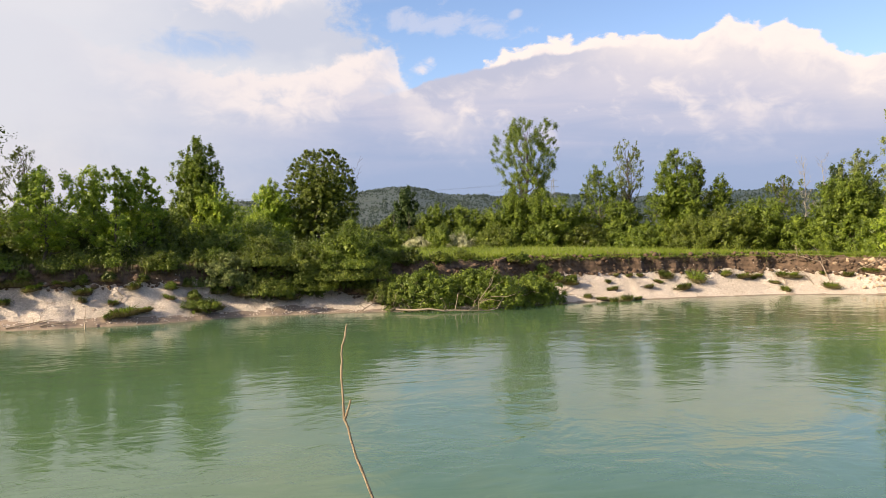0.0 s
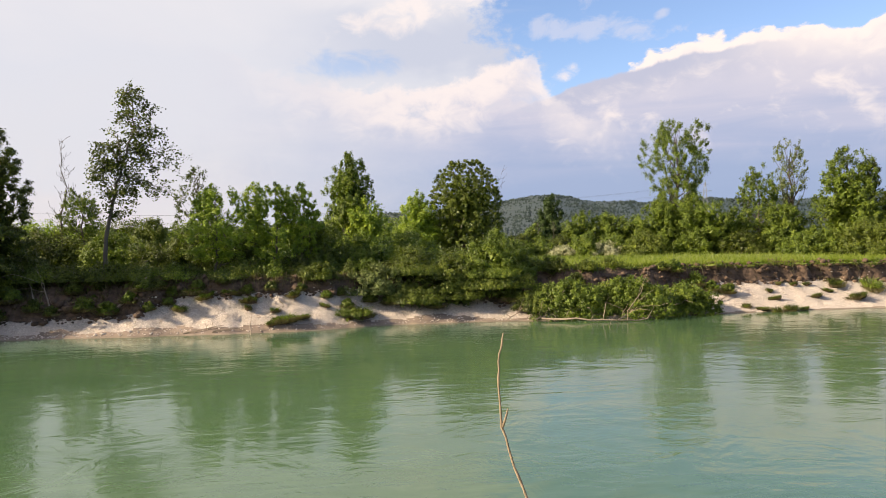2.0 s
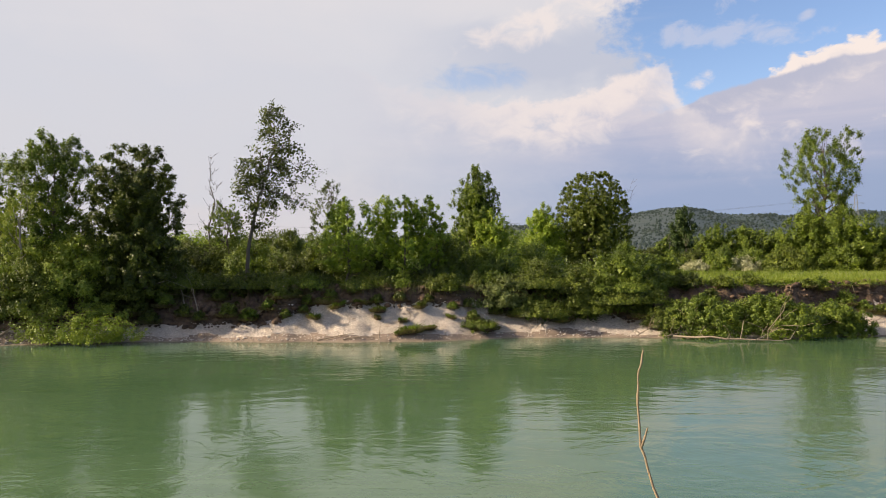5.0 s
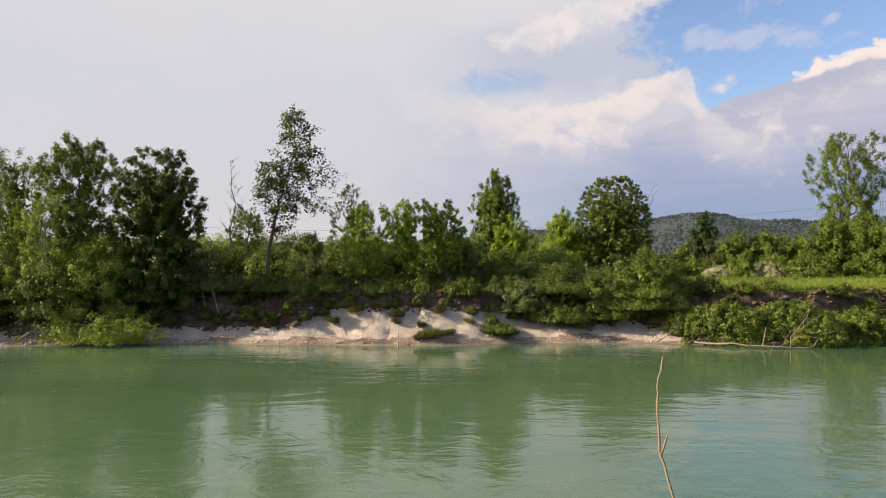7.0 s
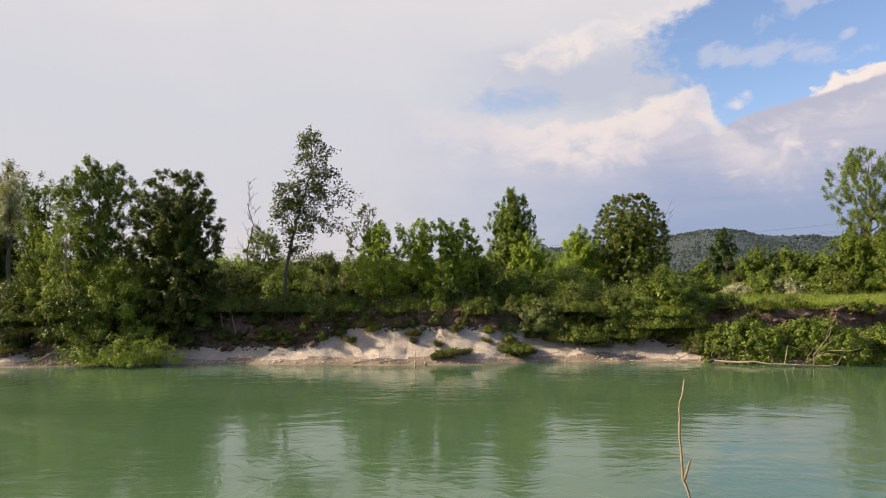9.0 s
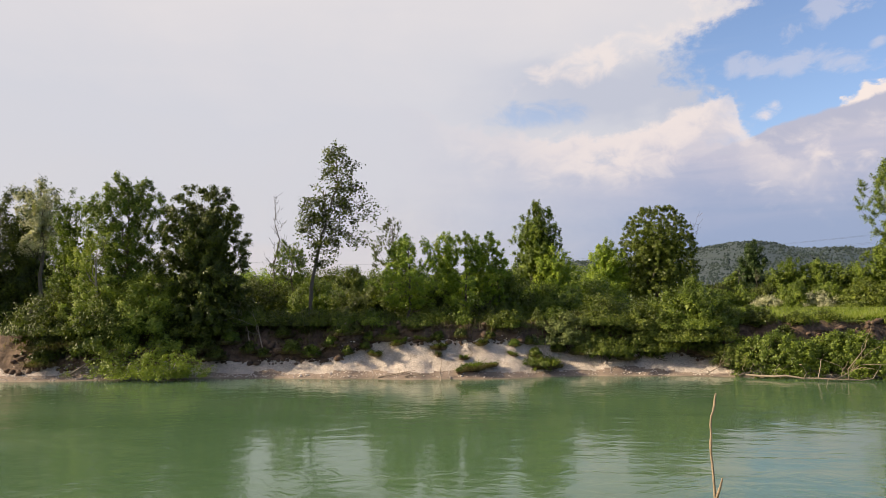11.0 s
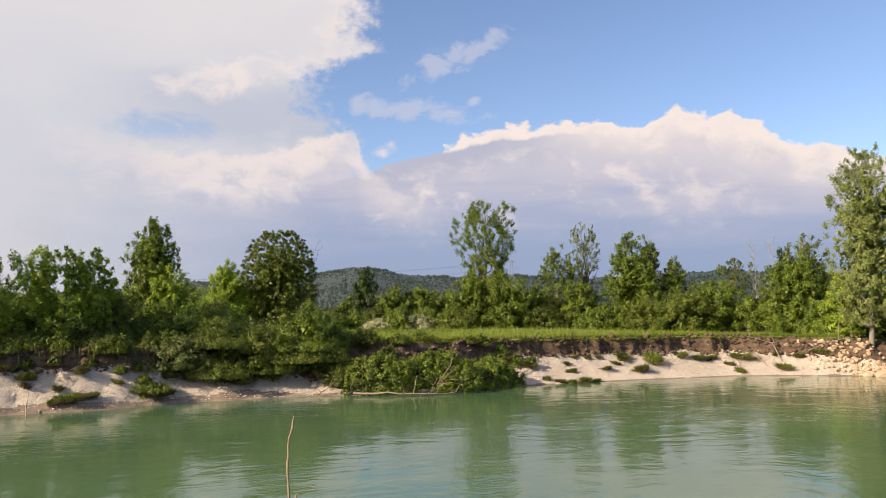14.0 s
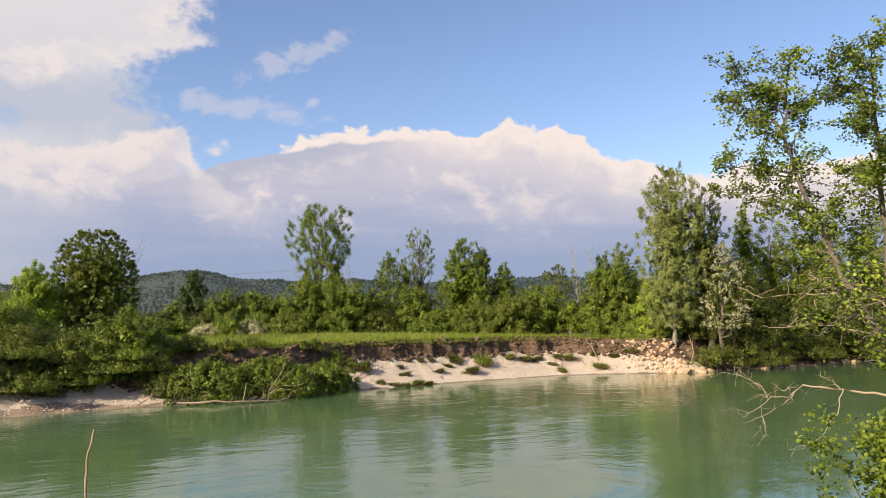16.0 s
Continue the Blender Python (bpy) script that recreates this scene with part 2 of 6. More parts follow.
def soil_material(name, dark, light, scale=2.2):
    m, n = material(name)
    place = n.add("ShaderNodeTexCoord").outputs["Object"]
    lumps = n.noise(place, scale, 7.0, 0.68)
    layers = n.noise(n.scaled(place, 0.5, 0.5, 5.0), 1.0, 4.0)
    col = n.ramp(n.math("MULTIPLY_ADD", layers, 0.4, n.math("MULTIPLY", lumps, 0.6)), [(0.32, dark), (0.7, light)])
    p = n.add("ShaderNodeBsdfPrincipled", inputs={"Base Color": col, "Roughness": 0.95, "Normal": bump(n, lumps, 1.0, 0.12)})
    return finish(m, n, p.outputs[0])


def meadow_material():
    m, n = material("meadow_turf")
    place = n.add("ShaderNodeTexCoord").outputs["Object"]
    fine = n.noise(place, 5.0, 6.0, 0.7)
    wide = n.noise(place, 0.12, 3.0)
    col = n.ramp(n.math("MULTIPLY_ADD", wide, 0.5, n.math("MULTIPLY", fine, 0.5)), [(0.3, (0.07, 0.10, 0.018)), (0.5, (0.14, 0.18, 0.03)), (0.72, (0.22, 0.23, 0.05))])
    p = n.add("ShaderNodeBsdfPrincipled", inputs={"Base Color": col, "Roughness": 0.95, "Normal": bump(n, fine, 1.0, 0.1)})
    return finish(m, n, p.outputs[0])


def water_material():
    m, n = material("green_river_water")
    place = n.add("ShaderNodeTexCoord").outputs["Object"]
    # object x runs with the stream
    swirl = n.noise(n.scaled(place, 0.22, 0.30, 1), 1.0, 3.0, 0.52, 1.9)
    chop = n.noise(n.scaled(place, 0.8, 0.9, 1), 1.0, 3.2, 0.5, 3.0)
    ripple = n.noise(n.scaled(place, 3.0, 6.5, 1), 1.0, 3.0, 0.5, 0.6)
    calm = n.noise(n.scaled(place, 0.06, 0.14, 1), 1.0, 4.0, 0.6, 1.2)
    rough_patch = n.step(calm, 0.42, 0.68)
    h = n.math("ADD", n.math("MULTIPLY", swirl, 0.024), n.math("MULTIPLY", chop, n.math("MULTIPLY_ADD", rough_patch, 0.014, 0.005)))
    h = n.math("MULTIPLY_ADD", ripple, n.math("MULTIPLY_ADD", rough_patch, 0.0010, 0.0002), h)
    cloudy = n.noise(n.scaled(place, 0.05, 0.16, 1), 1.0, 4.0, 0.6, 0.8)
    strands = n.noise(n.scaled(place, 0.34, 1.1, 1), 1.0, 5.0, 0.62, 3.4)
    cloudy = n.math("MULTIPLY_ADD", n.math("SUBTRACT", strands, 0.5), 0.9, cloudy)
    col = n.ramp(cloudy, [(0.25, (0.054, 0.106, 0.047)), (0.6, (0.074, 0.130, 0.063)), (0.85, (0.108, 0.170, 0.092))])
    p = n.add("ShaderNodeBsdfPrincipled", inputs={"Base Color": col, "Roughness": 0.09, "IOR": 1.42, "Normal": bump(n, h, 1.0, 1.0)})
    return finish(m, n, p.outputs[0])


def stone_material(name, dark, light):
    m, n = material(name)
    place = n.add("ShaderNodeTexCoord").outputs["Object"]
    rnd = n.add("ShaderNodeObjectInfo").outputs["Random"]
    isl = n.add("ShaderNodeNewGeometry").outputs["Random Per Island"]
    grain = n.noise(place, 7.0, 6.0, 0.65)
    tone = n.math("ADD", n.math("MULTIPLY", grain, 0.5), n.math("ADD", n.math("MULTIPLY", rnd, 0.2), n.math("MULTIPLY", isl, 0.3)))
    p = n.add("ShaderNodeBsdfPrincipled", inputs={"Base Color": n.mix(tone, dark, light), "Roughness": 0.88, "Normal": bump(n, grain, 0.6, 0.04)})
    return finish(m, n, p.outputs[0])


def metal_material(name, col, rough):
    m, n = material(name)
    place = n.add("ShaderNodeTexCoord").outputs["Object"]
    grain = n.noise(place, 1.5, 4.0)
    p = n.add("ShaderNodeBsdfPrincipled", inputs={"Base Color": n.mix(grain, tuple(0.8 * c for c in col), col), "Metallic": 0.8, "Roughness": rough})
    return finish(m, n, p.outputs[0])


LEAF = {
    "fresh": leaf_material("fresh_leaves", (0.022, 0.034, 0.003), (0.095, 0.139, 0.014), (0.266, 0.327, 0.039)),
    # light green, lifted further to stand in for sun that neighbours block
    "bright": leaf_material("bright_sunlit_leaves", (0.041, 0.065, 0.004), (0.179, 0.261, 0.021), (0.437, 0.495, 0.061)),
    # deep: dark species, and shade put into the colour of undergrowth
    "deep": leaf_material("deep_shaded_leaves", (0.012, 0.016, 0.002), (0.060, 0.080, 0.010), (0.201, 0.229, 0.031)),
    "olive": leaf_material("olive_leaves", (0.023, 0.033, 0.004), (0.093, 0.124, 0.015), (0.225, 0.260, 0.034)),
    "grey": leaf_material("grey_green_leaves", (0.047, 0.062, 0.018), (0.124, 0.153, 0.041), (0.253, 0.287, 0.098)),
    # yellow-green, lifted to put sunlight into the upstream foliage
    "yellow": leaf_material("sunlit_yellow_green_leaves", (0.068, 0.102, 0.012), (0.208, 0.264, 0.033), (0.373, 0.404, 0.071)),
    "blossom": leaf_material("cream_blossom", (0.09, 0.12, 0.03), (0.34, 0.34, 0.20), (0.66, 0.63, 0.48), 0.2),
    "silver": leaf_material("silver_green_leaves", (0.053, 0.070, 0.018), (0.182, 0.220, 0.061), (0.342, 0.377, 0.137)),
    "conifer": leaf_material("conifer_needles", (0.014, 0.027, 0.008), (0.046, 0.079, 0.019), (0.107, 0.146, 0.039), 0.1),
}
GRASS = leaf_material("meadow_grass", (0.085, 0.13, 0.014), (0.155, 0.205, 0.024), (0.28, 0.30, 0.06), 0.40, 0.9)
DRY = leaf_material("dry_grass", (0.06, 0.05, 0.022), (0.125, 0.105, 0.045), (0.22, 0.19, 0.09), 0.3, 0.8)
# bluish and dark: distance haze and cloud shade are put into the base colour
FOREST = leaf_material("hazed_distant_forest", (0.017, 0.028, 0.026), (0.027, 0.042, 0.034), (0.044, 0.060, 0.042), 0.1, 0.012)
BARK = bark_material("grey_brown_bark", (0.045, 0.036, 0.028), (0.15, 0.125, 0.10))
ASH_BARK = bark_material("grey_poplar_bark", (0.09, 0.08, 0.065), (0.26, 0.235, 0.20), 5.0)
PALE_BARK = bark_material("pale_bark", (0.16, 0.14, 0.11), (0.42, 0.38, 0.32), 4.0)
DEAD = bark_material("bleached_dead_wood", (0.16, 0.12, 0.085), (0.40, 0.32, 0.24), 9.0)
TWIG = bark_material("tan_twig_bark", (0.10, 0.062, 0.038), (0.50, 0.38, 0.26), 34.0)
GRAVEL, MEADOW, WATER = gravel_material(), meadow_material(), water_material()
SOIL = soil_material("brown_bank_soil", (0.026, 0.016, 0.010), (0.20, 0.13, 0.085), 3.2)
SILT = soil_material("wet_brown_silt", (0.13, 0.095, 0.07), (0.34, 0.26, 0.20), 1.2)
STONE = stone_material("warm_limestone", (0.22, 0.15, 0.095), (0.52, 0.39, 0.27))
PEBBLE = stone_material("pale_pebbles", (0.42, 0.35, 0.29), (0.80, 0.71, 0.63))
STEEL = metal_material("weathered_steel", (0.24, 0.25, 0.26), 0.6)

# The plan: u runs along the river, v across it, s is the way in from the far waterline
TH = radians(21.0)
CU, SU = math.cos(TH), math.sin(TH)


def to_xy(u, v):
    return u * CU - v * SU, u * SU + v * CU


def to_uv(x, y):
    return x * CU + y * SU, -x * SU + y * CU


SHORE_U = (-400, -60, -22, -15, -7, -3, 0.4, 3, 10, 12.5, 16, 20, 30, 38, 42, 46, 47.5, 52, 58, 68, 90, 150, 400)
SHORE_V = (20, 31, 33, 34.7, 34.5, 34.5, 34.9, 36.2, 36.2, 35.6, 35.4, 36.6, 37.2, 37, 35.5, 33.2, 31.9, 32, 30.9, 30.9, 29, 25, 12)
FORM_U = (-60, -25, -16, -9, -7, 3, 5.5, 12, 18, 22, 40, 45, 50, 70)
S1 = (1.2, 1.2, 1.3, 1.4, 2.3, 2.6, 2.0, 2.4, 3.0, 3.6, 3.8, 2.6, 1.2, 1.0)
Z1 = (0.6, 0.6, 0.7, 0.85, 1.7, 1.8, 1.1, 0.9, 1.1, 1.5, 1.55, 1.3, 0.6, 0.5)
S2 = (3.6, 3.6, 3.5, 3.4, 2.9, 3.0, 3.4, 4.2, 4.2, 4.0, 4.2, 4.1, 3.4, 3.4)
Z2 = (2.2, 2.2, 2.3, 2.35, 2.35, 2.4, 2.4, 2.5, 2.5, 2.5, 2.55, 2.5, 2.3, 2.3)
NEAR_V = 6.2


def shore(u):
    return float(np.interp(u, SHORE_U, SHORE_V)) + 0.22 * noise.noise((u * 0.55, 3.1, 0)) + 0.10 * noise.noise((u * 1.9, 7.7, 0))


def edge_rag(u):
    """How far the crumbled edge of the bank stands back or forward."""
    wild = 1.25 if u < 13 else 1.0
    return wild * 0.45 * noise.noise((u * 0.45, 11.0, 0)) + (0.24 if u < 13 else 0.36) * noise.noise((u * 1.3, 5.0, 0)) + 0.07 * noise.noise((u * 3.2, 2.0, 0))


def ground_z(u, v):
    s = v - shore(u)
    if s < 0:
        bed = max(-1.8, s * 0.45)
        over = NEAR_V - v
        if over > -3.5:                      # the near bank, on which the camera is held
            bed = max(bed, min(2.35, 0.46 * over) + 0.05 * noise.noise((u, v, 0)))
        return bed
    rag = edge_rag(u)
    if s > 0.8:                              # crumbled, uneven face
        s += 0.16 * noise.noise((u * 2.1, v * 2.1, 20)) + 0.10 * noise.noise((u * 5.2, v * 5.2, 22))
    s1, z1 = np.interp(u, FORM_U, S1), np.interp(u, FORM_U, Z1)
    s2, z2 = np.interp(u, FORM_U, S2) + rag * 1.15, np.interp(u, FORM_U, Z2)
    rough = 0.10 * noise.noise((u * 0.8, v * 0.8, 1)) + 0.05 * noise.noise((u * 2.6, v * 2.6, 3)) + 0.03 * noise.noise((u * 7, v * 7, 4))
    k = s / s1
    slope = min(z1 * (0.55 * k + 0.45 * k * k), z1 * 1.12) + rough * min(1.0, 3 * k)
    foot = s1 + rag
    if s < foot:
        return slope
    if s < s2:
        k = (s - foot) / max(0.25, s2 - foot)
        steep = min(1.0, 0.25 + 0.9 * k) * min(1.0, k * 5)
        ease = min(1.0, max(0.0, (s2 - foot - 0.9) / 0.8))
        return slope + (z2 - slope) * (steep + (k - steep) * ease) + rough * (1.2 + 1.5 * ease)
    out = min(1.0, (s - s2) / 8.0)
    return z2 + 0.12 * (1 - out) * noise.noise((u * 0.5, v * 0.5, 8)) + 0.10 * out * noise.noise((u * 0.05, v * 0.05, 2)) + rough * 0.4


def ground_at(x, y):
    return ground_z(*to_uv(x, y))


def mesh_from(name, verts, faces, mats, index=None, smooth=False):
    me = bpy.data.meshes.new(name)
    verts, faces = np.asarray(verts, np.float32), np.asarray(faces, np.int32)
    k = faces.shape[1]
    me.vertices.add(len(verts))
    me.vertices.foreach_set("co", verts.ravel())
    me.loops.add(faces.size)
    me.loops.foreach_set("vertex_index", faces.ravel())
    me.polygons.add(len(faces))
    me.polygons.foreach_set("loop_start", np.arange(0, faces.size, k, dtype=np.int32))
    for m in mats:
        me.materials.append(m)
    if index is not None:
        me.polygons.foreach_set("material_index", np.asarray(index, np.int32))
    if smooth:
        me.polygons.foreach_set("use_smooth", np.ones(len(faces), bool))
    me.update(calc_edges=True)
    return me


def spread(*runs):
    out = []
    for a, b, step in runs:
        out += list(np.arange(a, b, step))
    return out


def build_ground():
    us = spread((-4000, -400, 600), (-400, -60, 20), (-60, -26, 1.0), (-26, 66, 0.2), (66, 120, 1.5), (120, 400, 20), (400, 4001, 600))
    ss = spread((-300, -40, 40), (-40, -30, 2), (-30, -2, 0.7), (-2, -0.2, 0.3), (-0.2, 5.6, 0.125), (5.6, 12, 0.5), (12, 60, 4), (60, 300, 30), (300, 4400, 400))
    nu, ns = len(us), len(ss)
    verts, zone = np.empty((nu, ns, 3)), np.zeros((nu, ns), int)
    for i, u in enumerate(us):
        w = shore(u)
        s1 = np.interp(u, FORM_U, S1)
        s2 = np.interp(u, FORM_U, S2)
        for j, s in enumerate(ss):
            x, y = to_xy(u, w + s)
            verts[i, j] = x, y, ground_z(u, w + s)
            rag = edge_rag(u)
            wob = 0.5 * noise.noise((u * 0.9, s * 0.9, 5))
            silt = (0.45 if u < 12 else 0.12) + (0.9 * max(0.0, noise.noise((u * 0.23, 1.0, 9))) if u < 12 else 0)
            if s + w < NEAR_V + 2:
                zone[i, j] = 2
            elif s < silt + 0.4 * wob:
                zone[i, j] = 3
            elif s < s1 + rag - 0.12 + 0.18 * wob and verts[i, j, 2] < 1.04 * np.interp(u, FORM_U, Z1):
                zone[i, j] = 0 if u < 49 else 1
            elif s < s2 + rag * 1.15 - 0.1 + 0.25 * wob:
                zone[i, j] = 1
            else:
                zone[i, j] = 2
    high = np.maximum(np.maximum(verts[:-1, :-1, 2], verts[1:, :-1, 2]), np.maximum(verts[1:, 1:, 2], verts[:-1, 1:, 2]))
    face_zone = zone[:-1, :-1].copy()
    face_zone[(face_zone == 0) & (high > 1.10 * np.interp(us[:-1], FORM_U, Z1)[:, None])] = 1
    idx = np.arange(nu * ns).reshape(nu, ns)
    faces = np.stack([idx[:-1, :-1], idx[1:, :-1], idx[1:, 1:], idx[:-1, 1:]], -1).reshape(-1, 4)
    me = mesh_from("ground", verts.reshape(-1, 3), faces, [GRAVEL, SOIL, MEADOW, SILT], face_zone.ravel(), True)
    tagged(new("ground", me), "gravel river bank with an eroded soil edge and green meadow", "ground", kind="structure")


def build_water():
    us = spread((-900, -60, 60), (-60, 100, 4), (100, 901, 50))
    vs = spread((-1, 40, 2.0))
    verts = [(u, v, 0.0) for u in us for v in vs]
    idx = np.arange(len(verts)).reshape(len(us), len(vs))
    faces = np.stack([idx[:-1, :-1], idx[1:, :-1], idx[1:, 1:], idx[:-1, 1:]], -1).reshape(-1, 4)
    ob = new("water", mesh_from("water", verts, faces, [WATER], None, True))
    ob.matrix_basis = pose(0, 0, 0, 0, 0, 21.0)
    tagged(ob, "calm green river water with slow swirls and reflections", "water", kind="structure")


build_ground()
build_water()


def build_hills():
    """A wooded ridge far behind the meadow, and the spruces that stand on it."""
    az_s = np.arange(-75, 75.1, 0.5)
    ridge_az = (-75, -45, -30, -20, -16.5, -14, -7.5, -5.5, -2.7, 0.3, 4, 9, 13, 17, 21, 24, 28, 32, 45, 75)
    ridge_el = (1.4, 1.6, 1.2, 1.9, 2.55, 2.4, 3.05, 3.45, 3.75, 3.15, 2.95, 3.1, 2.85, 2.9, 3.1, 3.35, 3.0, 2.7, 2.2, 1.6)
    rng = random.Random(5)
    dist = (900, 1300, 1700, 2000, 2200, 2350, 2700)
    lift = (0.0, 0.18, 0.48, 0.80, 1.0, 0.9, 0.2)

    def height(a, k):
        top = math.tan(radians(float(np.interp(a, ridge_az, ridge_el)) - 0.02)) * 2200
        return 2.0 + top * float(np.interp(k, dist, lift)) * (1 + 0.06 * noise.noise((a * 0.8, k * 0.004, 0)))

    verts = [(d * math.sin(radians(a)), d * math.cos(radians(a)), height(a, d)) for a in az_s for d in dist]
    idx = np.arange(len(verts)).reshape(len(az_s), len(dist))
    faces = np.stack([idx[:-1, :-1], idx[1:, :-1], idx[1:, 1:], idx[:-1, 1:]], -1).reshape(-1, 4)
    tagged(new("hill", mesh_from("hill", verts, faces, [FOREST], None, True)), "long low forested hill far away, haze put into its colour", "hill", kind="structure")
    vs, fs = [], []
    for _ in range(17000):
        a, d = rng.uniform(-38, 42), 2330 - 1430 * rng.random() ** 1.35
        x, y, z = d * math.sin(radians(a)), d * math.cos(radians(a)), height(a, d) - 2
        h, r = rng.uniform(4, 8), rng.uniform(2.4, 4.4)
        b = len(vs)
        spin = rng.uniform(0, 1.3)
        for k in range(5):
            q = spin + k * 2 * math.pi / 5
            vs.append((x + r * math.cos(q), y + r * math.sin(q), z + rng.uniform(0, 3)))
        vs.append((x, y, z + h))
        fs += [(b + k, b + (k + 1) % 5, b + 5) for k in range(5)]
    tagged(new("far_forest", mesh_from("far_forest", vs, fs, [FOREST])), "spruces crowding a distant hillside, haze put into their colour", "forest", kind="stuff")


build_hills()

# Plants
PROFILE = {
    "lime": ((0, 0.12, 0.4, 0.6, 0.78, 0.9, 1.0), (0.70, 0.95, 1.0, 0.97, 0.85, 0.66, 0.36)),
    "dome": ((0, .15, .4, .7, .9, 1), (.70, .95, 1, .88, .62, .26)),
    "cone": ((0, .2, .45, .75, 1), (.65, 1, .92, .66, .18)),
    "column": ((0, .2, .6, .85, 1), (.65, .95, 1, .84, .34)),
    "poplar": ((0, .2, .5, .8, .94, 1), (.42, .72, .92, 1, .72, .34)),
    "bush": ((0, .3, .6, .85, 1), (1, 1, .88, .60, .15)),
    "vase": ((0, .3, .65, .9, 1), (.30, .65, 1, .85, .30)),
}
# how the leafy shoots of a bough point: outwards, upwards, and how far they droop
HABIT = {"lime": (1.0, 0.10, 0.30), "dome": (0.8, 0.55, 0.12), "cone": (0.55, 0.75, 0.0), "column": (0.55, 0.75, 0.0), "bush": (0.6, 0.7, 0.15), "vase": (0.5, 0.8, 0.0), "poplar": (0.6, 0.7, 0.05)}


def leaf_blades(centres, normals, size, rng):
    """Small pointed leaves, one lopsided triangle each."""
    n = len(centres)
    nrm = normals + rng.normal(0, 0.30, (n, 3))
    nrm /= np.linalg.norm(nrm, axis=1)[:, None] + 1e-9
    d = rng.normal(0, 1, (n, 3)) + np.array((0, 0, -0.15))
    d -= nrm * np.sum(d * nrm, 1)[:, None]
    d /= np.linalg.norm(d, axis=1)[:, None] + 1e-9
    side = np.cross(nrm, d)
    ln = size * rng.uniform(0.6, 1.35, (n, 1))
    wd = ln * rng.uniform(0.30, 0.46, (n, 1))
    v = np.empty((n, 3, 3))
    v[:, 0] = centres - d * ln * 0.5 + side * wd * 0.25
    v[:, 1] = centres + side * wd + d * ln * 0.22
    v[:, 2] = centres - side * wd + d * ln * 0.42
    return v.reshape(-1, 3), np.arange(3 * n).reshape(n, 3)


def tube(path, radii, sides=6, cap=True):
    """A tapered round limb along a path."""
    path = [Vector(p) for p in path]
    vs, fs = [], []
    for i, p in enumerate(path):
        ahead = (path[min(i + 1, len(path) - 1)] - path[max(i - 1, 0)]).normalized()
        a = ahead.orthogonal().normalized()
        b = ahead.cross(a)
        for k in range(sides):
            q = 2 * math.pi * k / sides
            vs.append(p + (a * math.cos(q) + b * math.sin(q)) * radii[i])
    for i in range(len(path) - 1):
        for k in range(sides):
            fs.append((i * sides + k, i * sides + (k + 1) % sides, (i + 1) * sides + (k + 1) % sides, (i + 1) * sides + k))
    return vs, fs


def curve_path(a, b, sag, steps, rng, wander=0.05):
    a, b = Vector(a), Vector(b)
    ln = (b - a).length
    out = []
    for i in range(steps + 1):
        k = i / steps
        p = a.lerp(b, k) + Vector(sag) * (4 * k * (1 - k))
        if 0 < i < steps:
            p += Vector(rng.normal(0, wander * ln / steps * 2, 3))
        out.append(p)
    return out


def join_tubes(pieces):
    vs, fs, base = [], [], 0
    for v, f in pieces:
        vs += [tuple(p) for p in v]
        fs += [tuple(i + base for i in q) for q in f]
        base = len(vs)
    return vs, fs


def child(name, me, parent, label=""):
    ob = new(name, me)
    ob.parent = parent
    if label:
        ob["label"] = label
    return ob


